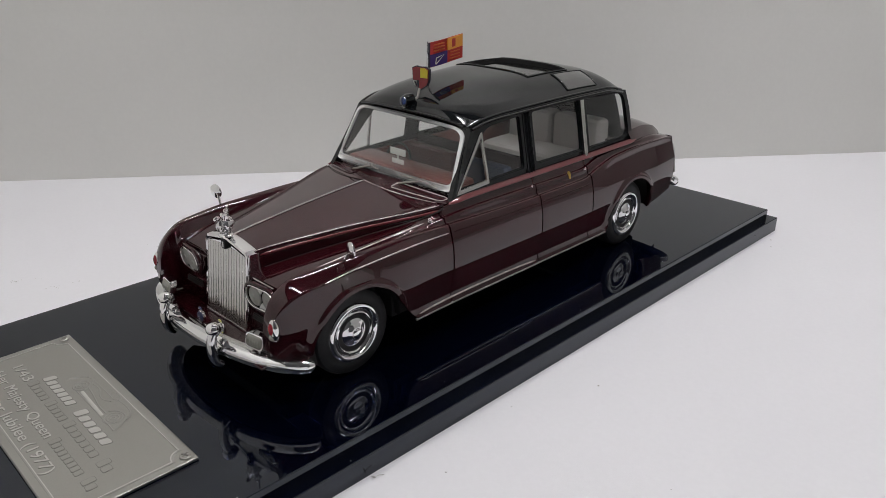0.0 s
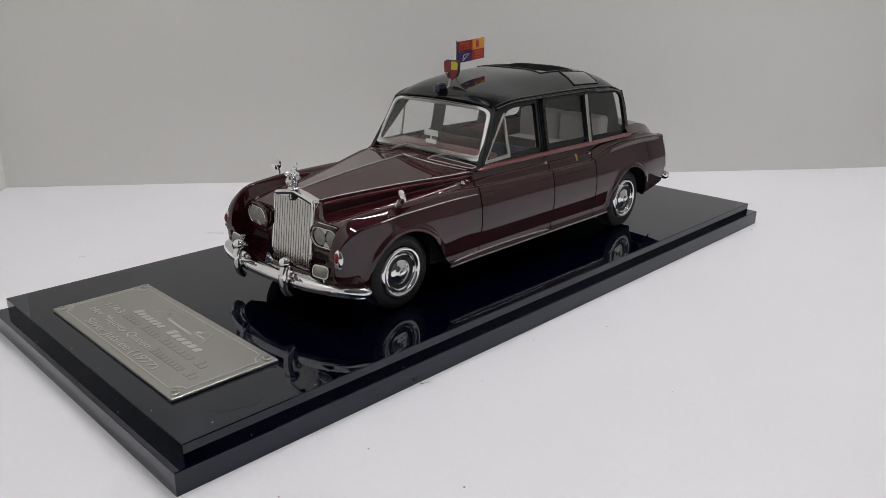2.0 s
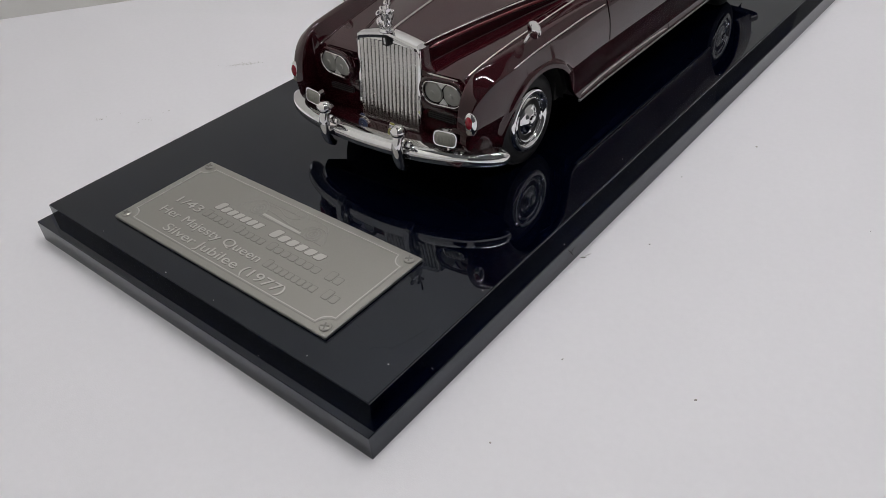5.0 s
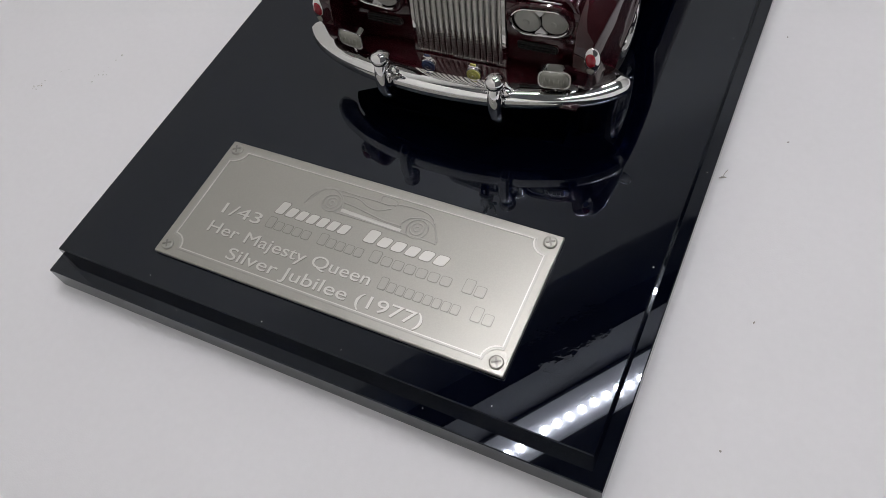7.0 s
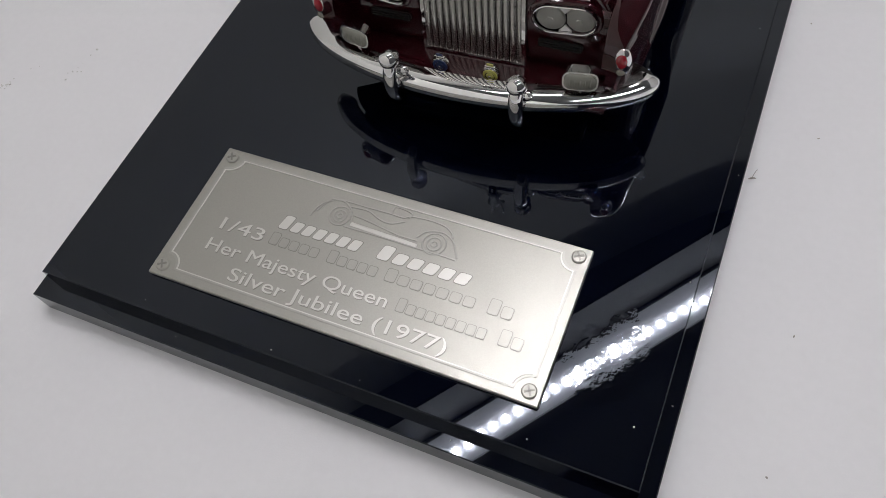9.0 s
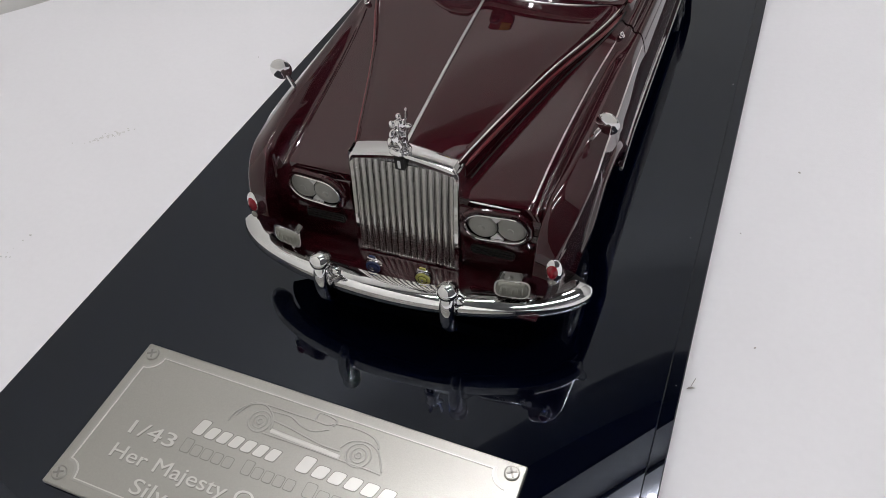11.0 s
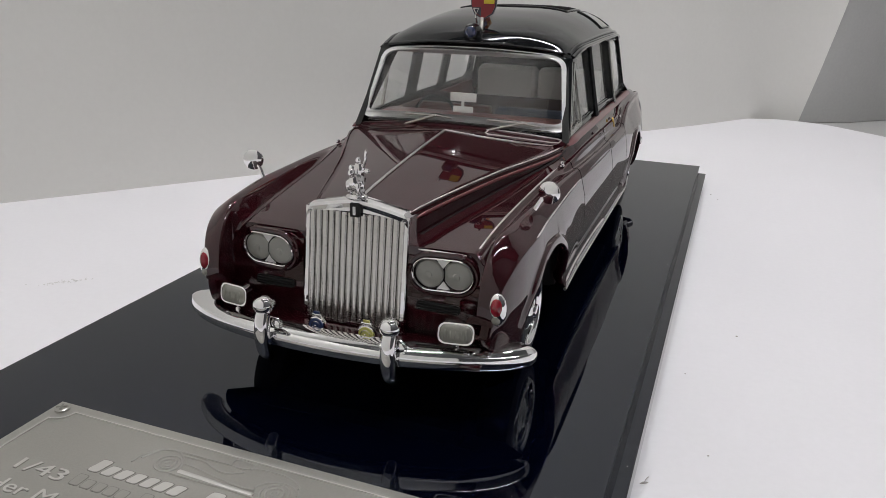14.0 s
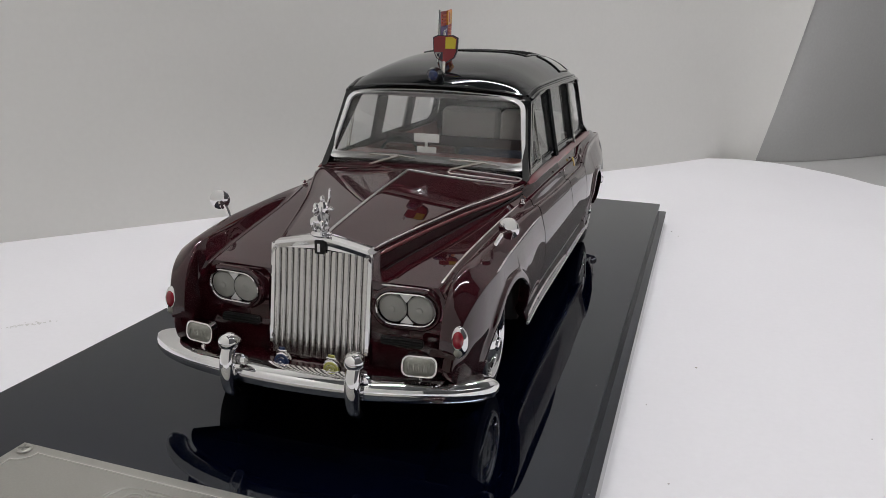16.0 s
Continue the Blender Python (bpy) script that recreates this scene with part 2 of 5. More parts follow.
def box_mesh(lo, hi, bevel=0.0, segments=2):
    bm = bmesh.new()
    bmesh.ops.create_cube(bm, size=1.0)
    lo, hi = Vector(lo), Vector(hi)
    for v in bm.verts:
        v.co = Vector([(v.co[i] + 0.5) * (hi[i] - lo[i]) + lo[i] for i in range(3)])
    if bevel:
        bmesh.ops.bevel(bm, geom=list(bm.edges), offset=bevel, segments=segments, profile=0.6, affect="EDGES")
    return bm


def ball_mesh(centre, radii, u=18, v=12):
    bm = bmesh.new()
    bmesh.ops.create_uvsphere(bm, u_segments=u, v_segments=v, radius=1.0)
    for q in bm.verts:
        q.co = Vector(centre) + Vector((q.co.x * radii[0], q.co.y * radii[1], q.co.z * radii[2]))
    return bm


def mirrored(bm):
    """A copy on the car's other side."""
    other = bm.copy()
    for v in other.verts:
        v.co.x = -v.co.x
    bmesh.ops.reverse_faces(other, faces=other.faces)
    return other


def mesh_of(name, bm, mat, sharp=32):
    """Plan units into metres, and the mesh."""
    for v in bm.verts:
        v.co = (v.co + Vector((0, 0, TOP))) * S
    me = bpy.data.meshes.new(name)
    bm.to_mesh(me)
    bm.free()
    me.materials.append(mat)
    me.polygons.foreach_set("use_smooth", [True] * len(me.polygons))
    me.set_sharp_from_angle(angle=radians(sharp))
    return me


def thing(name, place, label, category, group="", kind=""):
    """An empty at the base of a thing, at a plan place."""
    ob = new(name)
    ob.empty_display_size = 0.005
    ob.location = (Vector(place) + Vector((0, 0, TOP))) * S
    return tagged(ob, label, category, group, kind)


def part(name, bm, mat, parent, label="", sharp=32):
    ob = new(name, mesh_of(name, bm, mat, sharp))
    ob.parent = parent
    if parent.parent is None:
        ob.matrix_parent_inverse = Matrix.Translation(parent.location).inverted()
    return tagged(ob, label)


def whole(name, bm, mat, label, category="", group="", kind="", sharp=32):
    """A thing of one mesh, its origin at its middle."""
    me = mesh_of(name, bm, mat, sharp)
    mid = sum((v.co for v in me.vertices), Vector()) / len(me.vertices)
    me.transform(Matrix.Translation(-mid))
    ob = new(name, me)
    ob.location = mid
    return tagged(ob, label, category, group, kind)


def both(name, make, mat, parent, label="", sharp=32):
    """The same part on the car's left and right."""
    bm = make()
    other = mirrored(bm)
    return part(name, bm, mat, parent, label, sharp), part(name, other, mat, parent, label, sharp)


# ---- the booth ----
def slab(corners, low, high):
    """An upright prism on a plan outline."""
    bm = bmesh.new()
    a = [bm.verts.new((x, y, low)) for x, y in corners]
    b = [bm.verts.new((x, y, high)) for x, y in corners]
    bm.faces.new(a[::-1]), bm.faces.new(b)
    for i in range(len(a)):
        bm.faces.new((a[i - 1], a[i], b[i], b[i - 1]))
    bmesh.ops.recalc_face_normals(bm, faces=bm.faces)
    return bm


def booth_slab(s0, d0, s1, d1, low, high):
    return slab([booth(s, d, 0).to_2d() for s, d in ((s0, d0), (s1, d0), (s1, d1), (s0, d1))], low, high)


TABLE = -TOP
TURN = 16.15                              # where the back wall ends
PANEL = Vector((0.80, 0.60))              # the shaded panel's first stretch, along and away
FAR = 20.4


SHEET_EDGE = key((0.0, 15.6), (0.15, 15.95), (0.5, 16.2), (1.2, 16.45), (2.2, 16.42), (3.2, 16.15), (6.0, 16.3), (16.4, 16.4))


def sheet_mesh():
    """The white sheet on the booth's floor; its far corner curls up a little."""
    n, rows = 60, []
    for i in range(n + 1):
        row = []
        for j in range(n + 1):
            d = BOX * j / n
            s = SIDE + (SHEET_EDGE(d) - SIDE) * i / n
            near = max(0.0, 1 - math.hypot(16.2 - s, d - 0.8) / 3.2)
            ripple = 0.008 * noise.noise(Vector((s * 0.5, d * 0.5, 3.0)))
            edge = max(0.0, 1 - d / 1.2) ** 2 * 0.012 * (0.5 + noise.noise(Vector((s * 0.35, 0, 1))))
            p = booth(s, max(d, 0.003), TABLE + 0.03 * near**2 + (ripple + edge if math.hypot(*(booth(s, d, 0).to_2d() - Vector((0, 1.6)))) > 5.5 else 0))
            row.append(p)
        rows.append(row)
    return grid_mesh(rows)


whole("floor", sheet_mesh(), PAPER, "white paper sheet with faint smudges covering the booth floor", kind="structure", sharp=60)
whole("floor_board", booth_slab(SIDE - 0.2, -0.2, FAR + 0.2, BOX + 0.2, TABLE - 0.5, TABLE - 0.06), GREY_BOARD, "grey booth floor board under the paper sheet", kind="structure")


def back_wall_mesh():
    """The backdrop with its corner, which is tight at the floor, wide and soft higher up."""
    rows = []
    for out in (0.0, 0.2):
        for w in (TABLE - 0.04, 0.6, 1.4, 2.4, 3.6, 5.0, 7.0, 10.0, HIGH - 0.01):
            soft = 0.10 + 0.32 * max(0.0, w - TABLE) ** 0.9
            before, after = min(0.10 + 2.4 * (soft - 0.10), 7.0), min(0.8 * soft, 2.6)
            a, p, q = Vector((TURN - before, -out)), Vector((TURN, -out)), Vector((TURN, -out)) + PANEL * (0.55 + after)
            row = [booth(SIDE - 0.2 + (a.x + 0.2 - SIDE) * k / 4, -out, w) for k in range(4)]
            for k in range(25):
                x = k / 24
                c = (1 - x) ** 2 * a + 2 * x * (1 - x) * p + x * x * q
                row.append(booth(c.x, c.y, w))
            rows.append(row)
    front, back = rows[:9], rows[9:][::-1]
    return grid_mesh([*front, *back, front[0]])


whole("wall_back", back_wall_mesh(), BOARD, "plain off-white booth back wall with a soft curved corner", kind="structure", sharp=60)


def panel_mesh():
    """The panel beyond the corner, its shade put in as grey, which bends and runs on beside the sheet."""
    line = [(TURN, -0.03), (TURN + 0.72, 0.54), (TURN + 1.3, 0.84), (TURN + 2.6, 1.08), (FAR, 1.25), (FAR, 1.0), (TURN + 1.3, 0.6), (TURN + 0.3, -0.03)]
    return slab([booth(a, b, 0).to_2d() for a, b in line], TABLE - 0.05, HIGH)


# Panel and right wall are darkened by a grey colour, not by lighting.
whole("wall_panel", panel_mesh(), GREY_BOARD, "panel beside the booth backdrop, greyed to stand in for shadow", kind="structure")
whole("wall_left", booth_slab(SIDE - 0.2, 0.0, SIDE, BOX, TABLE - 0.05, HIGH), BOARD, "plain off-white side wall of the photo booth", kind="structure")
whole("wall_right", booth_slab(FAR, 1.1, FAR + 0.2, BOX, TABLE - 0.05, HIGH), GREY_BOARD, "off-white side wall of the photo booth, greyed to stand in for shadow", kind="structure")
whole("wall_front", booth_slab(SIDE - 0.2, BOX, FAR + 0.2, BOX + 0.2, TABLE - 0.05, HIGH), ROOM, "dark dim room beyond the open front of the booth", kind="structure")
whole("ceiling", booth_slab(SIDE - 0.2, -0.2, FAR + 0.2, BOX + 0.2, HIGH, HIGH + 0.2), CEILING_BOARD, "plain booth ceiling carrying two light strips", kind="structure")


def light_strip(d, shaded=False):
    """A long board of small white lights under the ceiling."""
    s0, s1 = 3.2, BOX - 0.6
    strip = thing("light_strip", booth(BOX / 2, d, HIGH), "white strip board of small bright lights fixed under the booth ceiling", "light strip", "light strips of the booth")
    board = booth_slab(s0, d - 0.62, s1, d + 0.42, HIGH - 0.12, HIGH)
    part("board", board, LED_BOARD, strip)
    # Added, unseen blocker: it darkens the back wall's upper part.
    if shaded:
        part("shade", booth_slab(s0 - 0.4, d - 0.83, s1 + 0.4, d - 0.76, HIGH - 2.3, HIGH), DARK, strip, "added black baffle that keeps light off the upper wall")
    count = 31
    me = None
    for i in range(count):
        at = booth(s0 + 0.3 + (s1 - s0 - 0.6) * i / (count - 1), d, HIGH - 0.17)
        if me is None:
            bm = lathe([(0.001, -0.025), (0.085, -0.02), (0.11, 0.0), (0.11, 0.05)], (0, 0, 0), "z", 12)
            for v in bm.verts:
                v.co -= Vector((0, 0, TOP))
            me = mesh_of("light", bm, LED_LIGHT)
        lamp = new("light", me)
        lamp.parent = strip
        lamp.matrix_parent_inverse = Matrix.Translation(strip.location).inverted()
        lamp.location = (at + Vector((0, 0, TOP))) * S


light_strip(2.6, shaded=True)
light_strip(11.8)

# ---- the plinth ----
plinth = thing("display_plinth", (0, 1.6, TABLE), "two-step glossy black acrylic display plinth on the white sheet", "plinth")


def bevelled_slab(u0, v0, u1, v1, low, high, chamfer):
    """A slab with a polished chamfer round its top; the outline is that of the top face."""
    bm = bmesh.new()
    rings = []
    for grow, w in ((0.0, high), (chamfer, high - chamfer), (chamfer, low)):
        rings.append([(u0 - grow, v0 - grow, w), (u1 + grow, v0 - grow, w), (u1 + grow, v1 + grow, w), (u0 - grow, v1 + grow, w)])
    add_to(bm, grid_mesh([[Vector(p) for p in r] for r in rings], closed=True, cap=True))
    return bm


part("upper_slab", bevelled_slab(-1.886, -2.464, 1.475, 5.892, -0.122, 0.0, 0.006), ACRYLIC, plinth, sharp=12)
part("lower_slab", bevelled_slab(-1.958, -2.573, 1.555, 6.032, TABLE, -0.122, 0.006), ACRYLIC, plinth, sharp=12)

smear_rnd = random.Random(11)
smear_outline = [(1.17 + 0.20 * math.cos(a / 40 * math.tau) * smear_rnd.uniform(0.90, 1.08), -1.90 + 0.27 * math.sin(a / 40 * math.tau) * smear_rnd.uniform(0.90, 1.08)) for a in range(40)]
part("film_smear", plate_mesh(smear_outline, [], lambda a, b, d: Vector((a, b, 0.0006 - 0.4 * d)), 0.001), SMEAR, plinth, "crinkled smear of film residue")

# ---- the name plaque ----
PU0, PV0, PU1, PV1, PH = -1.272, -2.274, 0.952, -1.391, 0.028
plaque = thing("name_plaque", (-0.16, -1.83, 0), "brushed steel name plaque with etched lettering on the black plinth", "plaque")


def flat(h):
    return lambda a, b, depth: Vector((a, b, h - depth))


part("plate", box_mesh((PU0, PV0, 0.0), (PU1, PV1, PH), 0.006, 1), PLAQUE, plaque, sharp=12)


def border_outline(inset, r):
    """The etched frame, whose corners bow inwards round the screws."""
    u0, v0, u1, v1 = PU0 + inset, PV0 + inset, PU1 - inset, PV1 - inset
    out = []
    for cx, cy, a0 in ((u0, v0, 90), (u1, v0, 180), (u1, v1, 270), (u0, v1, 360)):
        for k in range(9):
            a = radians(a0 - 90 * k / 8)
            out.append((cx + r * math.cos(a), cy + r * math.sin(a)))
    return out


part("etched_border", plate_mesh(border_outline(0.052, 0.085), [border_outline(0.062, 0.085)], flat(PH + 0.0035), 0.004), EMBLEM_LINE, plaque, "etched border line")
part("bright_border", plate_mesh(border_outline(0.062, 0.086), [border_outline(0.068, 0.086)], flat(PH + 0.0045), 0.005), PLAQUE_RAISED, plaque, "bright border line")
for cu, cv in ((PU0 + 0.062, PV0 + 0.062), (PU1 - 0.062, PV0 + 0.062), (PU1 - 0.062, PV1 - 0.062), (PU0 + 0.062, PV1 - 0.062)):
    screw = part("screw", lathe([(0.038, 0.0), (0.038, 0.010), (0.032, 0.015), (0.001, 0.017)], (cu, cv, PH - 0.002), "z", 20), PLAQUE, plaque)
    slot = bmesh.new()
    for turn in (0.5, 0.5 + math.pi / 2):
        cross = box_mesh((-0.026, -0.005, PH + 0.011), (0.026, 0.005, PH + 0.017))
        bmesh.ops.rotate(cross, verts=cross.verts, matrix=Matrix.Rotation(turn, 3, "Z"))
        bmesh.ops.translate(cross, verts=cross.verts, vec=(cu, cv, 0))
        add_to(slot, cross)
    part("cross_slot", slot, PLAQUE_CUT, screw)


def text_mesh(text, u, v, height, width, swell, top, depth):
    curve = bpy.data.curves.new("text", "FONT")
    curve.body, curve.size, curve.offset = text, 1.0, swell
    temp = new("text", curve)
    me = bpy.data.meshes.new_from_object(temp.evaluated_get(bpy.context.evaluated_depsgraph_get()))
    bpy.data.objects.remove(temp)
    bm = bmesh.new()
    bm.from_mesh(me)
    x0, x1 = min(q.co.x for q in bm.verts), max(q.co.x for q in bm.verts)
    k, kx = height / 0.72, width / (x1 - x0 - 2 * swell)
    for q in bm.verts:
        q.co = Vector((u + (q.co.x - x0 - swell) * kx, v + q.co.y * k, top))
    bottom = bmesh.ops.extrude_face_region(bm, geom=list(bm.faces))["geom"]
    bmesh.ops.translate(bm, verts=[g for g in bottom if isinstance(g, bmesh.types.BMVert)], vec=(0, 0, -depth))
    bmesh.ops.recalc_face_normals(bm, faces=bm.faces)
    return bm


def lettering(name, text, u, v, height, width):
    """Raised letters on the plaque over an etched dark copy, shifted as their shadow, the left end at u, the foot at v.
    """
    ob = part(name, text_mesh(text, u, v, height, width, 0.0, PH + 0.0036, 0.0036), PLAQUE_RAISED, plaque)
    # Darker copy set down and right, a drop shadow in the steel's colour.
    part("etched_outline", text_mesh(text, u + 0.0035, v - 0.0035, height, width, 0.0, PH + 0.0018, 0.003), PLAQUE_CUT, ob)
    return ob


def bar(name, u0, u1, v, height, letters, slant=0.0, fill=None):
    """A name as plain upright bars, one to a letter, each in an etched outline."""
    pitch = (u1 - u0) / letters
    for k in range(letters):
        a, b, tall = u0 + pitch * (k + 0.12), u0 + pitch * (k + 0.88), height * (1.35 if k == 0 else 1.0)

        def outline(grow):
            return round_poly([(a - grow, v - grow), (b + grow, v - grow), (b + grow + slant, v + tall + grow), (a - grow + slant, v + tall + grow)], pitch * 0.18, 2)
        ob = part(name, plate_mesh(outline(0.0), [], flat(PH + 0.0030), 0.003), fill or PLAQUE, plaque)
        part("etched_outline", plate_mesh(outline(0.004), [], flat(PH + 0.0015), 0.003), PLAQUE_CUT, ob)


lettering("scale_text", "1/43", -1.03, -1.905, 0.078, 0.27)
bar("name_bar", -0.72, -0.41, -1.900, 0.054, 5)
bar("name_bar", -0.36, -0.06, -1.900, 0.054, 5)
bar("name_bar", -0.02, 0.49, -1.900, 0.054, 7)
bar("name_bar", 0.55, 0.69, -1.900, 0.062, 2)
lettering("title_text", "Her Majesty Queen", -1.04, -2.045, 0.078, 1.10)
bar("name_bar", 0.11, 0.60, -2.040, 0.054, 9)
bar("name_bar", 0.66, 0.79, -2.040, 0.062, 2)
lettering("occasion_text", "Silver Jubilee (1977)", -0.82, -2.175, 0.080, 1.26)
bar("maker_bar", -0.72, -0.22, -1.795, 0.066, 7, 0.02, PLAQUE_RAISED)
bar("maker_bar", -0.12, 0.41, -1.795, 0.066, 6, 0.02, PLAQUE_RAISED)


def relief_line(points, width=0.0045, steps=6):
    pts = spline([(a, b, PH + 0.002) for a, b in points], steps)
    return sweep([Vector(p) for p in pts], ring(width, 0.003, 6))


emblem = part("car_emblem", relief_line([(-0.57, -1.67), (-0.56, -1.61), (-0.51, -1.54), (-0.47, -1.525), (-0.41, -1.52), (-0.26, -1.52), (-0.16, -1.518), (-0.07, -1.52), (-0.03, -1.50), (0.08, -1.49), (0.17, -1.50), (0.22, -1.53), (0.235, -1.555)]), EMBLEM_LINE, plaque, "etched outline of an old open car")
for cu, big in ((-0.41, 0.060), (0.155, 0.064)):
    for rr in (big, big * 0.62, big * 0.25):
        part("emblem_wheel", relief_line([(cu + rr * math.cos(k * math.pi / 6), -1.618 + rr * math.sin(k * math.pi / 6)) for k in range(13)], 0.005, 2), EMBLEM_LINE, emblem)
part("emblem_sill", relief_line([(-0.33, -1.645), (-0.2, -1.650), (-0.04, -1.655), (0.07, -1.66)], 0.012), PLAQUE_RAISED, emblem)
for line in ([(-0.55, -1.63), (-0.51, -1.55), (-0.43, -1.525), (-0.36, -1.57), (-0.33, -1.64)], [(-0.14, -1.52), (-0.135, -1.47), (-0.04, -1.478), (-0.035, -1.515)], [(0.05, -1.61), (0.09, -1.56), (0.17, -1.54), (0.24, -1.57), (0.30, -1.66)],
             [(-0.35, -1.59), (-0.25, -1.60), (-0.12, -1.62), (-0.04, -1.63), (0.06, -1.63)], [(-0.38, -1.545), (-0.27, -1.54), (-0.19, -1.57), (-0.12, -1.575), (-0.05, -1.54)], [(0.30, -1.675), (0.22, -1.672), (0.08, -1.672), (-0.10, -1.67), (-0.36, -1.672)]):
    part("emblem_line", relief_line(line, 0.005), EMBLEM_LINE, emblem)

# ---- the model car ----
car = thing("model_car", (0, 1.9, 0), "glossy maroon and black model limousine with chrome trim on the plinth", "model car")
AXLES = (0.0, 3.683)
TYRE, ARCH = 0.356, 0.424
NOSE, TAIL = -0.725, 4.60
DOORS = (0.975, 2.13, 2.925)     # shut lines
YAW = 0.023                      # the model stands a little turned on its plinth


def splayed(half):
    """Half widths that grow a little towards the tail."""
    return lambda v: half(v) + YAW * v


# the wing and door section: A at the bonnet's foot or the belt, B the valley, C the crown, E the outer side
A_U = splayed(key((-0.62, 0.275), (-0.45, 0.298), (-0.3, 0.335), (0.3, 0.505), (1.0, 0.745), (1.2, 0.775), (3.7, 0.775), (4.2, 0.70), (4.62, 0.62)))
A_W = key((-0.62, 0.83), (-0.3, 0.88), (0.3, 0.95), (0.9, 1.045), (1.1, 1.095), (1.3, 1.115), (3.0, 1.115), (3.8, 1.12), (4.2, 1.10), (4.62, 1.01))
B_U = splayed(key((-0.62, 0.695), (-0.2, 0.708), (0.4, 0.745), (1.0, 0.810), (1.4, 0.825), (2.8, 0.825), (3.2, 0.785), (4.2, 0.74), (4.62, 0.66)))
B_W = key((-0.62, 0.83), (-0.2, 0.895), (0.4, 0.955), (1.0, 1.02), (1.4, 1.04), (2.8, 1.03), (3.2, 1.085), (3.8, 1.115), (4.2, 1.10), (4.62, 1.02))
C_U = splayed(key((-0.62, 0.80), (-0.1, 0.845), (0.5, 0.86), (1.0, 0.885), (2.0, 0.90), (2.8, 0.895), (3.1, 0.875), (3.5, 0.86), (4.2, 0.84), (4.62, 0.79)))
C_W = key((-0.62, 0.95), (-0.3, 0.976), (0.0, 0.992), (0.5, 0.994), (1.0, 0.98), (2.0, 0.955), (2.8, 0.95), (3.1, 1.01), (3.4, 1.06), (3.9, 1.075), (4.3, 1.06), (4.62, 1.03))
E_U = splayed(key((-0.73, 0.885), (-0.6, 0.928), (-0.45, 0.955), (-0.2, 0.972), (0.5, 0.965), (1.0, 0.952), (2.9, 0.948), (3.4, 0.940), (4.1, 0.918), (4.62, 0.868)))
RIDGE = key((-0.7, 0.085), (0.0, 0.075), (1.0, 0.064), (2.8, 0.062), (3.3, 0.075), (4.6, 0.07))
FOOT = key((-0.74, 0.53), (-0.70, 0.43), (-0.62, 0.39), (-0.50, 0.37), (-0.42, 0.355), (-0.40, 0.34), (0.56, 0.285), (3.2, 0.30), (4.05, 0.33), (4.35, 0.37), (4.62, 0.43))


def nosed(v, start, front):
    """1 behind start, falling to 0 at the front as a rounded nose."""
    if v >= start:
        return 1.0
    x = min(1.0, (start - v) / (start - front))
    return (1 - x**2.3) ** (1 / 2.3)


def arch_height(v):
    """The lower edge of the side: the sill, or the wheel arch over it."""
    foot = FOOT(v)
    for axle in AXLES:
        x = v - axle
        if abs(x) < ARCH:
            foot = max(foot, 0.335 + math.sqrt(ARCH**2 - x * x))
    if 0.30 < v < 0.58:       # the arch runs out in a slant to the sill
        foot = max(foot, 0.62 - (v - 0.30) * 1.20)
    return foot


def tuck(v, w):
    """How far the wing's nose turns under below its crease."""
    return 0.055 * min(1.0, max(0.0, (0.30 - v) / 0.45)) * max(0.0, (0.92 - w) / 0.40) ** 1.2


def flank(v, w):
    """The side leans inwards from its widest height up to the crease."""
    return E_U(v) + 0.004 - 0.15 * max(0.0, w - 0.62) - 1.7 * max(0.0, w - 0.835) ** 2


def outer(v, w):
    u = flank(v, w) - tuck(v, w)
    if v > 0.0:
        u -= 0.058 * min(1.0, v / 0.4) * max(0.0, (0.80 - w) / 0.42) ** 1.5
    if 0.45 < v < 3.30:       # the doors' feet flare out again
        u += 0.040 * max(0.0, (0.41 - w) / 0.115) ** 2
    elif v > 0:
        u -= 0.030 * max(0.0, (0.42 - w) / 0.13) ** 1.6
    for axle in AXLES:
        r = math.hypot(v - axle, w - 0.335) - ARCH
        if w > 0.33:          # the flange round the wheel arch
            u += 0.020 / (1 + math.exp((r - 0.046) / 0.007))
    return u


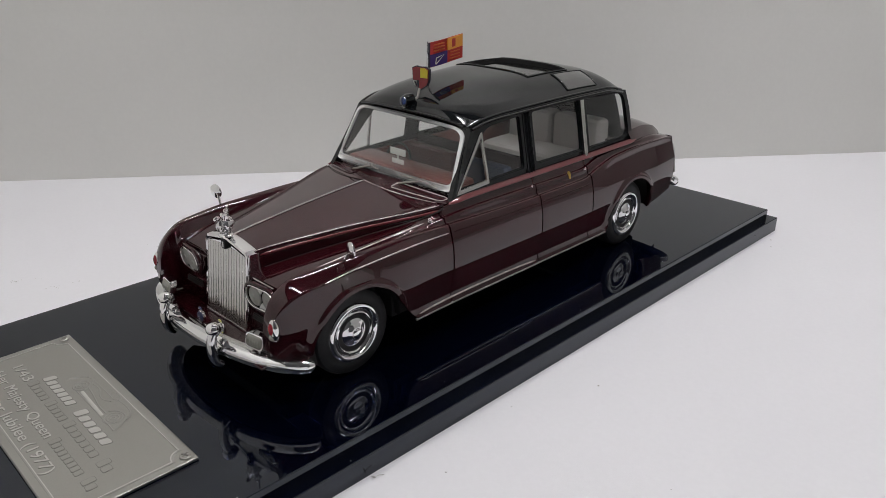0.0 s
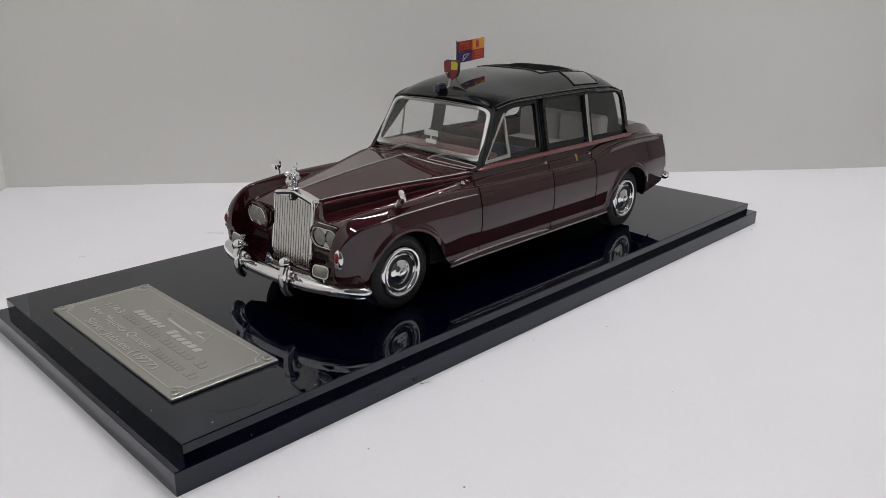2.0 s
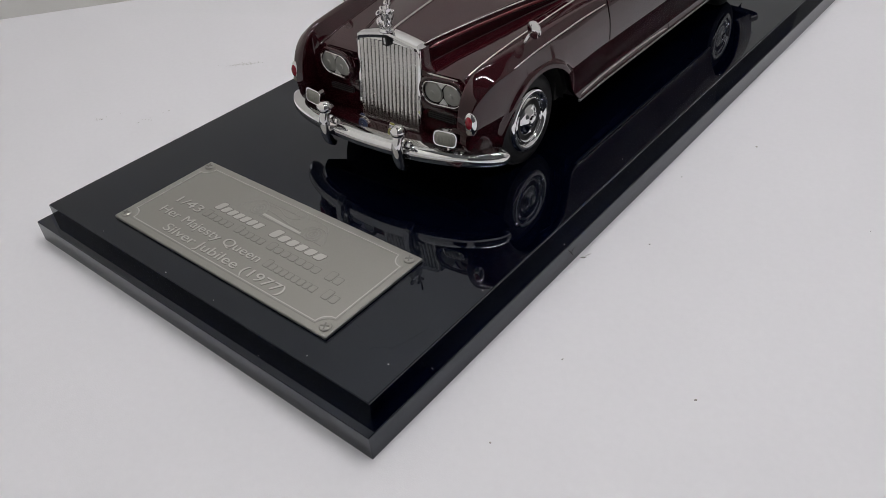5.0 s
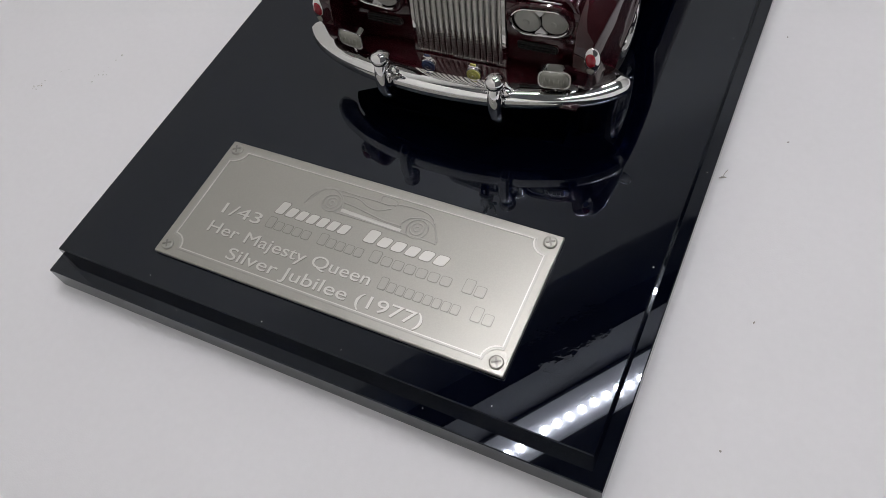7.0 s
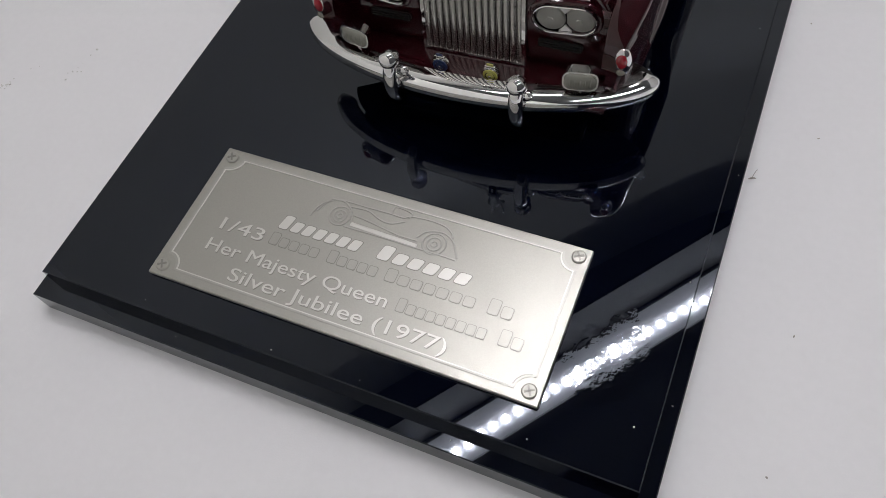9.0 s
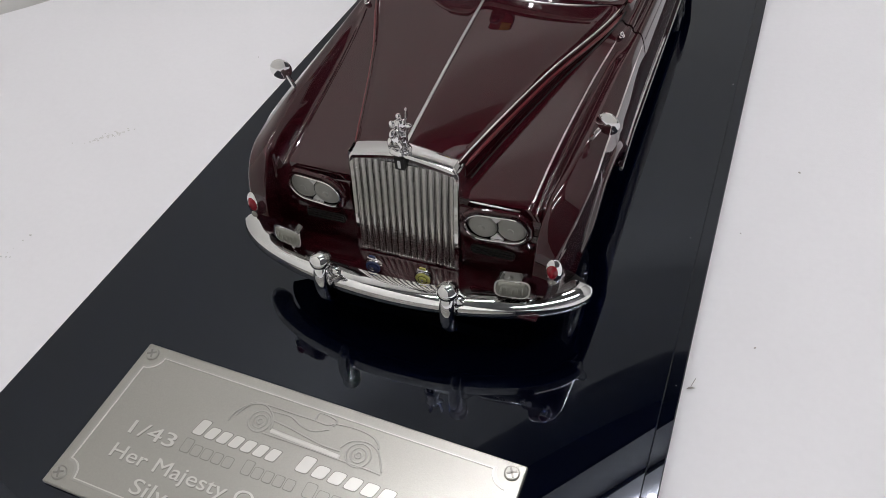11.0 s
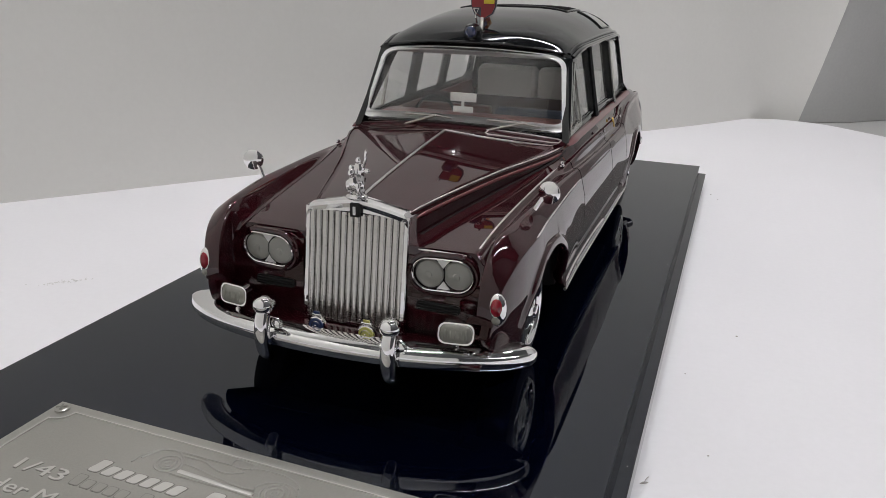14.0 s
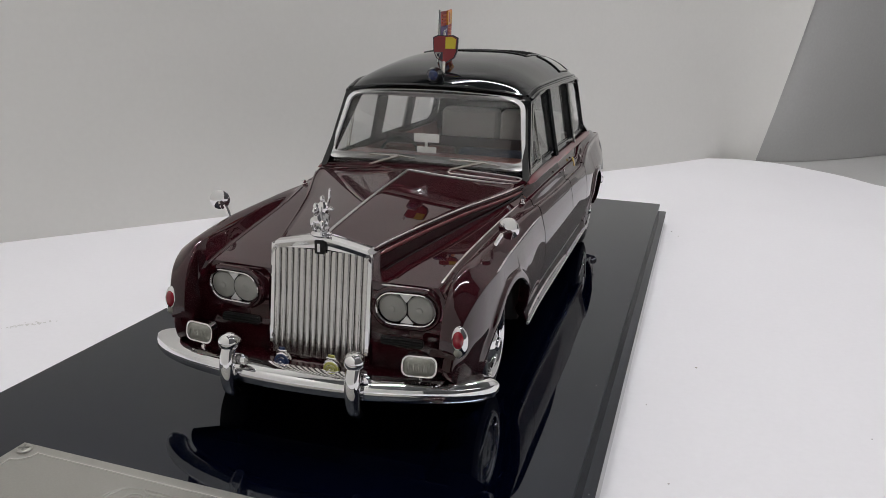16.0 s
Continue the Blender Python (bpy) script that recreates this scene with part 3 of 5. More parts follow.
def section(v):
    """The skin from the bonnet's foot or belt over the crown and down to the lower edge, and a lip inwards."""
    kf, kp, kc = nosed(v, -0.42, NOSE), nosed(v, -0.520, -0.560), nosed(v, -0.532, -0.552)
    base, deep = 0.56, 0.60
    cw = C_W(v)
    squeeze = 0.93 + 0.07 * kf
    ridge = RIDGE(v)
    rim = 0.026 * min(1.0, max(0.0, (0.95 - v) / 0.5))     # the shelf's outer edge over the groove
    pts = [(A_U(v), deep + (A_W(v) - deep) * kp), (B_U(v) - 0.022, deep + (B_W(v) + 0.3 * rim - deep) * kp), (B_U(v) + 0.012, deep + (B_W(v) - rim - deep) * kp), (C_U(v) - 0.050, base + (cw - 0.010 - base) * kf), (C_U(v) - 0.008, base + (cw - base) * kf),
           (flank(v, cw - ridge), base + (cw - ridge - base) * kf), (flank(v, 0.80) - tuck(v, 0.80), base + (0.80 - base) * kf)]
    pts = [(0.62 + (u - 0.62) * squeeze if u > 0.62 else u, w) for u, w in pts]
    pts[:3] = [(u + (0.755 - u) * (1 - kc) if u < 0.755 else u, w) for u, w in pts[:3]]
    skin = filleted(pts, (0.012, 0.022, 0.045, 0.06, 0.016), 6)
    foot = max(arch_height(v), 0.0)
    top_u, top_w = skin[-1]
    low = min(foot, top_w)
    for k in range(1, 25):
        w = top_w + (low - top_w) * k / 24
        u = outer(v, w)
        skin.append((0.62 + (u - 0.62) * squeeze if kf < 1 else u, w))
    u, w = skin[-1]
    skin += [(u - 0.012, w - 0.006), (u - 0.03, w), (u - 0.06, w + 0.02)]
    inner_u, inner_w = skin[0]
    if v < -0.44:             # the nose is closed below and inside
        skin.append((inner_u, low))
        skin.insert(0, (inner_u, min(low, inner_w)))
    else:
        skin.append(skin[-1])
        skin.insert(0, (inner_u - 0.03, inner_w - 0.05))
    return [Vector((u, v, w)) for u, w in skin]


def stations(v0, v1, step=0.028):
    vs = {round(v0 + (v1 - v0) * k / max(1, round((v1 - v0) / step)), 5) for k in range(round((v1 - v0) / step) + 1)}
    for axle in AXLES:
        for a in range(0, 181, 6):
            x = axle + ARCH * math.cos(radians(a))
            if v0 < x < v1:
                vs.add(round(x, 5))
    for k in range(10):
        x = NOSE + 0.12 * (k / 10) ** 2
        if v0 <= x < v1:
            vs.add(round(x, 5))
    return sorted(vs)


def side_panel(v0, v1, inset=0.0):
    rows = [section(v) for v in stations(v0, v1)]
    # the edges at the shut lines turn inwards
    turn = lambda row: [Vector((p.x - 0.05 * (i > 4), p.y, p.z)) for i, p in enumerate(row)]
    return grid_mesh([turn(rows[0]), *rows, turn(rows[-1])])


GAP = 0.008
front_wings = both("front_wing", lambda: side_panel(NOSE, DOORS[0] - GAP), MAROON, car)
front_doors = both("front_door", lambda: side_panel(DOORS[0] + GAP, DOORS[1] - GAP), MAROON, car)
rear_doors = both("rear_door", lambda: side_panel(DOORS[1] + GAP, DOORS[2] - GAP), MAROON, car)
both("rear_wing", lambda: side_panel(DOORS[2] + GAP, TAIL), MAROON, car)



def waist_bead(v0, v1):
    path = [Vector((flank(v, C_W(v) - RIDGE(v)) - 0.003, v, C_W(v) - RIDGE(v) - 0.002)) for v in np.linspace(v0, v1, 30)]
    return sweep(path, ring(0.006, 0.006, 8), scale=[0.2, *[1.0] * 28, 0.2])


# On the wings the waist line's highlight is put in as silver.
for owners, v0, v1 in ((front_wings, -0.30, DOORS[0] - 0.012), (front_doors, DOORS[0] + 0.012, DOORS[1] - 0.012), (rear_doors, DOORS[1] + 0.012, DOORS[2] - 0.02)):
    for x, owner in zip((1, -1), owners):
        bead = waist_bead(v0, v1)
        part("waist_moulding", bead if x > 0 else mirrored(bead), GLINT_EDGE if owner in front_wings else MAROON, owner)


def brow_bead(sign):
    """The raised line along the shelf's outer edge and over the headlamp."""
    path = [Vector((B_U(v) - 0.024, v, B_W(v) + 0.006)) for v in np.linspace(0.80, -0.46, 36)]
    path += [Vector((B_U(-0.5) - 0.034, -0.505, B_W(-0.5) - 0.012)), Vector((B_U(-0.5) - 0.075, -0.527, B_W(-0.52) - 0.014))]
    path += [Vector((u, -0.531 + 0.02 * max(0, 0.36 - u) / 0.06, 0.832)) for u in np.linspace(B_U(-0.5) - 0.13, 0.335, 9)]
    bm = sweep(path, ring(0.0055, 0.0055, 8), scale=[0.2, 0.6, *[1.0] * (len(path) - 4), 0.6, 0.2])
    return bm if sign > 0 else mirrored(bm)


# Only the left brow is silvered, as a painted highlight.
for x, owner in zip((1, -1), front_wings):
    part("brow_moulding", brow_bead(x), GLINT_EDGE if x > 0 else MAROON, owner)


# the dark inner shell behind the gaps, with the floor pan
def shell_mesh():
    bm = box_mesh((-0.86, 0.62, 0.27), (0.86, 3.20, 0.90), 0.02)
    for lo, hi in (((-0.60, -0.50, 0.22), (0.60, 0.60, 0.78)), ((-0.60, 3.0, 0.24), (0.60, 4.5, 0.9)), ((-0.74, 4.12, 0.45), (0.74, 4.55, 0.9)), ((-0.80, 0.42, 0.30), (0.80, 0.9, 0.9))):
        add_to(bm, box_mesh(lo, hi, 0.02))
    for q in bm.verts:
        if q.co.z > 0.9 and 1.1 < q.co.y < 3.3:
            q.co.x *= 0.94
    return bm


part("floor_pan", shell_mesh(), DARK, car, "black underbody")
for axle in AXLES:
    both("wheel_arch_liner", lambda: grid_mesh([[Vector((u, axle + (ARCH + 0.03) * math.cos(a * math.pi / 20), 0.335 + (ARCH + 0.03) * math.sin(a * math.pi / 20))) for a in range(21)] for u in (0.60, 0.86 + YAW * axle)]), DARK, car)

# ---- bonnet, front panel ----
BON_W = key((-0.47, 1.046), (-0.3, 1.070), (0.3, 1.135), (0.8, 1.175), (1.1, 1.20))
BON_E = key((-0.47, 0.990), (-0.3, 1.008), (0.3, 1.05), (1.0, 1.095), (1.2, 1.12))


def bonnet_mesh():
    rows = []
    for i in range(31):
        row = []
        t = i / 30
        for j in range(-16, 17):
            x = j / 16
            rear = 0.84 + 0.20 * abs(x) ** 2.2
            v = -0.45 + (rear + 0.45) * t
            half = A_U(v) - 0.020
            u = half * x
            w = BON_W(v) - (BON_W(v) - BON_E(v)) * abs(x) ** 1.15
            row.append(Vector((u, v, w)))
        v = row[0].y
        left, right = row[0], row[-1]
        edge = [(0.004, 0.004), (0.010, 0.006), (0.016, 0.003), (0.019, -0.004), (0.018, -0.012), (0.014, -0.018), (0.018, -0.026), (0.026, -0.045), (0.028, -0.06), (0.024, A_W(v) - 0.03 - right.z)]
        row = [Vector((left.x - du, v, left.z + dw)) for du, dw in edge[::-1]] + row + [Vector((right.x + du, v, right.z + dw)) for du, dw in edge]
        rows.append(row)
    return grid_mesh(rows)


bonnet = part("bonnet", bonnet_mesh(), MAROON, car, sharp=60)


def bonnet_bead(sign):
    """The thick lacquer edge along the bonnet's side and round its rear corner."""
    path = [Vector((A_U(v) - 0.009, v, BON_E(v) + 0.005)) for v in np.linspace(-0.44, 1.0, 30)]
    bm = sweep(path, ring(0.0052, 0.0052, 8), scale=[0.3, *[1.0] * 28, 0.3])
    return bm if sign > 0 else mirrored(bm)


# The left and front edges get their highlight as silver colour.
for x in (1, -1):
    part("bonnet_edge", bonnet_bead(x), GLINT_EDGE if x > 0 else MAROON, bonnet)
# Added band; its red imitates the bonnet's side catching light.
both("side_moulding", lambda: sweep([Vector((A_U(v) + 0.006, v, BON_E(v) - 0.034)) for v in np.linspace(-0.42, 1.0, 30)], ring(0.010, 0.012, 8), scale=[0.3, *[1.0] * 28, 0.3]), LIT_MAROON, bonnet, "added red band painting the lit sheen of the bonnet's side")
part("bonnet_edge", sweep([Vector(((A_U(-0.44) - 0.012) * x, -0.448, BON_W(-0.448) - (BON_W(-0.448) - BON_E(-0.448)) * abs(x) ** 1.15 + 0.004)) for x in np.linspace(-1, 1, 25)], ring(0.0055, 0.0055, 8)), GLINT_EDGE, bonnet)


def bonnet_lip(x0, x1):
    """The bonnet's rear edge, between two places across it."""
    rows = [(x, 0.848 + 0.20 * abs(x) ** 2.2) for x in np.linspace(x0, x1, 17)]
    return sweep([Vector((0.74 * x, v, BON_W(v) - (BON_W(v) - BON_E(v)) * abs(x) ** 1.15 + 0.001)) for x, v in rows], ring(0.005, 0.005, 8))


# The lip's left half is silvered to imitate its glint.
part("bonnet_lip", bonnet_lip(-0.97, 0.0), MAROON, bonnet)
part("bonnet_lip", bonnet_lip(0.0, 0.97), GLINT_EDGE, bonnet)
both("bonnet_seam", lambda: sweep([Vector((A_U(v) + 0.018, v, A_W(v) - 0.002)) for v in np.linspace(-0.40, 1.02, 24)], ring(0.007, 0.006, 6)), DARK, car, "dark seam beside the bonnet")
part("centre_strip", sweep([Vector((0, v, BON_W(v) + 0.003)) for v in np.linspace(-0.44, 0.83, 16)], ring(0.009, 0.005, 8)), SILVER_PAINT, bonnet, "thin silver strip")


def cowl_mesh():
    rows = []
    for i in range(13):
        row = []
        for j in range(-16, 17):
            x = j / 16
            v0, v1 = 0.855 + 0.20 * abs(x) ** 2.2, 1.055 + 0.12 * abs(x) ** 2.2
            v = v0 + (v1 - v0) * i / 12
            half = 0.768 + 0.03 * i / 12
            edge = 1.10 + 0.02 * i / 12
            row.append(Vector((half * x, v, edge + (1.165 - edge + 0.02 * i / 12) * (1 - abs(x) ** 2.0))))
        rows.append(row)
    return thicken(grid_mesh(rows), 0.02)


cowl = part("cowl", cowl_mesh(), MAROON, car)


def cowl_point(x, k):
    """A place on the cowl: x across, k from its front to the windscreen."""
    v0, v1 = 0.855 + 0.20 * abs(x) ** 2.2, 1.055 + 0.12 * abs(x) ** 2.2
    edge = 1.10 + 0.02 * k
    return Vector(((0.768 + 0.03 * k) * x, v0 + (v1 - v0) * k, edge + (1.165 - edge + 0.02 * k) * (1 - abs(x) ** 2.0) + 0.002))


def cowl_loop():
    """The outline of the cowl's side panel."""
    loop = [cowl_point(x, 0.22) for x in np.linspace(0.36, 0.90, 12)] + [cowl_point(0.94, k) for k in (0.32, 0.52, 0.70)] + [cowl_point(x, 0.80) for x in np.linspace(0.90, 0.36, 12)] + [cowl_point(0.33, k) for k in (0.68, 0.5, 0.34)]
    return sweep(loop + [loop[0]], ring(0.005, 0.005, 6))


# Left panel outline: highlight painted in silver; the right stays maroon.
part("panel_outline", cowl_loop(), GLINT_EDGE, cowl)
part("panel_outline", mirrored(cowl_loop()), MAROON, cowl)
part("air_intake", plate_mesh(round_poly([(-0.20, 0.0), (0.20, 0.0), (0.18, 0.055), (-0.18, 0.055)], 0.015, 3), [], lambda a, b, d: Vector((a, 0.93 + b + 0.1 * a * a, 1.180 - 0.25 * a * a - d)), 0.01), DARK, cowl)


def apron_mesh():
    """The front panel under the headlamps, on one side of the grille."""
    rows = []
    for j in range(9):
        u = 0.305 + (0.74 - 0.305) * j / 8
        rows.append([Vector((u, -0.520, 0.805)), Vector((u, -0.540, 0.795)), Vector((u, -0.551, 0.775)), Vector((u, -0.555, 0.74)), Vector((u, -0.557, 0.70)), Vector((u, -0.558, 0.60)), Vector((u, -0.557, 0.50)), Vector((u, -0.550, 0.42)), Vector((u, -0.535, 0.36)), Vector((u, -0.51, 0.31))])
    return grid_mesh(rows)


both("front_apron", apron_mesh, MAROON, car)
part("front_valance", box_mesh((-0.78, -0.79, 0.336), (0.78, -0.50, 0.362), 0.012), MAROON, car)


def vent_mesh():
    bm = plate_mesh(round_poly([(0.36, 0.515), (0.60, 0.515), (0.60, 0.565), (0.36, 0.565)], 0.022, 4), [], lambda a, b, d: Vector((a, -0.572 + (b - 0.515) * 0.15 + d, b)), 0.03)
    for k in range(3):
        add_to(bm, box_mesh((0.37, -0.580 + k * 0.003, 0.522 + 0.014 * k), (0.59, -0.566, 0.528 + 0.014 * k)))
    return bm


both("horn_vent", vent_mesh, DARK, car, "dark slotted vent")


# ---- headlamps ----
def oval(cu, cw, a, b):
    """A lying oval with round ends."""
    left = [(cu - a + b - b * math.sin(k * math.pi / 12), cw + b * math.cos(k * math.pi / 12)) for k in range(13)]
    return left + [(2 * cu - x, 2 * cw - y) for x, y in left]


HEAD_U, HEAD_W, HEAD_V = 0.506, 0.728, -0.560


lay_head = lambda front: (lambda a, b, d: Vector((a, front + 0.10 * (abs(a) - 0.53) - 0.06 * (b - 0.735) + d, b)))
for sign in (1, -1):
    def sided(bm):
        return bm if sign > 0 else mirrored(bm)
    rimmed = [lay_head(HEAD_V - 0.016)(a, b, 0) for a, b in oval(HEAD_U, HEAD_W, 0.159, 0.088)]
    pod = part("headlamp", sided(sweep(rimmed + [rimmed[0]], ring(0.0055, 0.010, 8), up=(0, 1, 0))), CHROME, car, "twin round headlamps in a thin chrome oval rim")
    ringed = [lay_head(HEAD_V - 0.004)(a, b, 0) for a, b in oval(HEAD_U, HEAD_W, 0.176, 0.105)]
    part("surround", sided(sweep(ringed + [ringed[0]], ring(0.016, 0.016, 10), up=(0, 1, 0))), MAROON, pod)
    part("reflector", sided(plate_mesh(oval(HEAD_U, HEAD_W, 0.158, 0.087), [], lay_head(HEAD_V + 0.006), 0.02)), REFLECTOR, pod)
    for du in (-0.073, 0.073):
        part("lens_ring", sided(lathe([(0.083, 0.03), (0.083, 0.006), (0.080, 0.000), (0.074, 0.004)], (HEAD_U + du, HEAD_V - 0.006 + 0.1 * du, HEAD_W), "y", 32)), DARK, pod, "dark seat ring")
        part("lens", sided(lathe([(0.077, 0.03), (0.076, 0.000), (0.070, -0.008), (0.052, -0.014), (0.03, -0.017), (0.019, -0.018), (0.016, -0.023), (0.001, -0.025)], (HEAD_U + du, HEAD_V - 0.006 + 0.1 * du, HEAD_W), "y", 32)), HEAD_GLASS, pod)
    for up in (1, -1):
        piece = [(HEAD_U - 0.034, HEAD_W + up * 0.080), (HEAD_U + 0.034, HEAD_W + up * 0.080), (HEAD_U, HEAD_W + up * 0.036)]
        part("bright_reflector", sided(plate_mesh(piece, [], lay_head(HEAD_V - 0.012), 0.008)), BRIGHT_TRIM, pod)
    marker = part("marker_lamp", sided(ball_mesh((0.826, -0.690, 0.640), (0.049, 0.036, 0.088))), CHROME, car, "red lamp in a chrome oval rim")
    part("lens", sided(ball_mesh((0.828, -0.702, 0.656), (0.033, 0.034, 0.053))), RED_LAMP, marker, "red lens")
    part("clear_lens", sided(ball_mesh((0.828, -0.700, 0.594), (0.026, 0.034, 0.028))), LAMP_GLASS, marker, "clear lower lens")
    fog_face = lambda a, b, d: Vector((a, -0.742 + 0.15 * (a - 0.64) + 0.20 * (b - 0.50) + d, b))
    fog = part("fog_lamp", sided(plate_mesh(round_poly([(0.548, 0.446), (0.728, 0.446), (0.728, 0.554), (0.548, 0.554)], 0.046, 7), [round_poly([(0.556, 0.454), (0.720, 0.454), (0.720, 0.546), (0.556, 0.546)], 0.039, 7)], fog_face, 0.055)), CHROME, car, "chrome-rimmed rounded fog lamp")
    lens_rows = []
    for grow, bulge in ((1.0, 0.014), (0.99, 0.004), (0.93, -0.006), (0.75, -0.013), (0.4, -0.017), (0.02, -0.018)):
        lens_rows.append([fog_face(0.6385 + (a - 0.6385) * grow, 0.50 + (b - 0.50) * grow, bulge) for a, b in round_poly([(0.5545, 0.4525), (0.7215, 0.4525), (0.7215, 0.5475), (0.5545, 0.5475)], 0.039, 6)])
    part("lens", sided(grid_mesh(lens_rows, closed=True, cap=True)), LAMP_GLASS, fog, "pale ribbed glass lens", sharp=60)
    for du in (-0.052, -0.026, 0.0, 0.026, 0.052):
        part("lens_rib", sided(sweep([fog_face(0.6385 + du, b, 0.004 * (2 * abs(b - 0.5) / 0.036) ** 2 - 0.018) for b in np.linspace(0.464, 0.536, 7)], ring(0.006, 0.004, 6), up=(0, 1, 0))), LAMP_GLASS, fog)
    part("housing", sided(sweep([fog_face(0.6385, 0.50, d) for d in (0.01, 0.03, 0.07, 0.10)], ring(0.080, 0.047, 20, 3.2), scale=[1.0, 0.95, 0.7, 0.3])), CHROME, fog)
    part("lamp_post", sided(sweep([Vector((0.6385, -0.70, 0.37)), Vector((0.6385, -0.71, 0.45))], ring(0.012, 0.012, 8), up=(0, 1, 0))), CHROME, fog)

# ---- radiator grille ----
GR_HALF, GR_SHOULDER, GR_PEAK, GR_FOOT, GR_FRONT = 0.292, 1.000, 1.055, 0.37, -0.555
lean = lambda w: -0.075 * (1.0 - w) / 0.6      # the foot stands a little forward
grille = part("radiator_shell", plate_mesh(
    [(-GR_HALF, GR_FOOT), (GR_HALF, GR_FOOT), (GR_HALF, GR_SHOULDER - 0.045), (GR_HALF - 0.025, GR_SHOULDER - 0.012), (0.0, GR_PEAK - 0.01), (-GR_HALF + 0.025, GR_SHOULDER - 0.012), (-GR_HALF, GR_SHOULDER - 0.045)],
    [[(-GR_HALF + 0.018, GR_FOOT + 0.012), (-GR_HALF + 0.018, 0.968), (0, 0.985), (GR_HALF - 0.018, 0.968), (GR_HALF - 0.018, GR_FOOT + 0.012)]],
    lambda a, b, d: Vector((a, GR_FRONT + 0.04 + lean(b) + d, b)), 0.06), CHROME, car, "upright chrome radiator shell with a low pediment")


def pediment_mesh():
    """The shell's top, running back to the bonnet, with rounded edges."""
    rows = []
    for v, drop, grow in ((-0.522, 0.045, 0.0), (-0.529, 0.020, 0.0), (-0.522, 0.004, 0.0), (-0.502, 0.0, 0.0), (-0.445, 0.0, 0.004), (-0.43, 0.006, 0.006)):
        row = []
        for j in range(-12, 13):
            x = j / 12
            row.append(Vector(((GR_HALF + grow) * x, v, GR_PEAK - (GR_PEAK - GR_SHOULDER) * abs(x) ** 1.25 - drop - 0.03 * max(0, (abs(x) - 0.94) / 0.06) ** 2)))
        row = [Vector((row[0].x - 0.002, v, 0.80)), *row, Vector((row[-1].x + 0.002, v, 0.80))]
        rows.append(row)
    return grid_mesh(rows)


part("pediment", pediment_mesh(), CHROME, grille)
for x in (-1, 1):
    part("shell_side", grid_mesh([[Vector((x * GR_HALF + du, v + (lean(w) if v < -0.45 else 0), w)) for du, v in ((-0.010, GR_FRONT + 0.05), (0.004, GR_FRONT + 0.046), (0.010, GR_FRONT + 0.056), (0.010, -0.43), (-0.010, -0.43))] for w in np.linspace(GR_FOOT, 0.985, 8)], closed=True), CHROME, grille)
part("radiator_core", box_mesh((-GR_HALF + 0.01, -0.49, GR_FOOT), (GR_HALF - 0.01, -0.46, 0.975)), DARK, grille)
crest = part("crest_block", box_mesh((-0.026, -0.546, 0.962), (0.026, -0.515, 1.036), 0.005), DARK, grille, "small dark emblem")
part("crest_bar", box_mesh((-0.008, -0.549, 0.975), (0.008, -0.545, 1.020), 0.002), BRIGHT_TRIM, crest)
SLATS = 15
for k in range(SLATS):
    x = (k - (SLATS - 1) / 2) / ((SLATS - 1) / 2) * (GR_HALF - 0.032)
    top = 0.975
    prof = [(-0.0168, 0.012), (-0.0164, -0.004), (-0.010, -0.010), (0.0, -0.012), (0.010, -0.010), (0.0164, -0.004), (0.0168, 0.012)]
    rows = []
    for w in (GR_FOOT + 0.005, 0.7, top):
        rows.append([Vector((x + a, GR_FRONT + 0.052 + lean(w) + b, w)) for a, b in prof])
    part("slat", grid_mesh(rows), SATIN, grille)

# the mascot, a small rider on a horse
mascot = bmesh.new()
for centre, radii in (((0, -0.585, 1.066), (0.055, 0.050, 0.016)), ((0, -0.585, 1.095), (0.040, 0.042, 0.025)), ((0.0, -0.565, 1.145), (0.032, 0.055, 0.036)), ((0.0, -0.620, 1.150), (0.022, 0.026, 0.045)), ((0.0, -0.645, 1.205), (0.014, 0.026, 0.020)),
                      ((0.004, -0.568, 1.200), (0.024, 0.022, 0.042)), ((0.004, -0.572, 1.252), (0.014, 0.015, 0.018)), ((0.028, -0.575, 1.115), (0.012, 0.016, 0.045)), ((-0.028, -0.575, 1.115), (0.012, 0.016, 0.045)),
                      ((0.03, -0.63, 1.12), (0.010, 0.014, 0.030)), ((-0.03, -0.63, 1.13), (0.010, 0.014, 0.030)), ((-0.035, -0.54, 1.135), (0.014, 0.02, 0.022)), ((0.045, -0.56, 1.20), (0.018, 0.012, 0.012)), ((-0.03, -0.585, 1.21), (0.014, 0.012, 0.020))):
    add_to(mascot, ball_mesh(centre, [1.12 * r for r in radii], 14, 10))
add_to(mascot, sweep([Vector((0.02, -0.565, 1.20)), Vector((0.045, -0.575, 1.26)), Vector((0.052, -0.58, 1.315))], ring(0.009, 0.009, 8)))
for q in mascot.verts:
    q.co.y += 0.075
figure = part("mascot", mascot, CHROME, car, "small chrome rider statuette", sharp=80)
melt = figure.modifiers.new("melt", "REMESH")
melt.mode, melt.voxel_size, melt.use_smooth_shade = "VOXEL", 0.006 * S, True
one_skin = bpy.data.meshes.new_from_object(figure.evaluated_get(bpy.context.evaluated_depsgraph_get()))
figure.modifiers.clear()
figure.data = one_skin

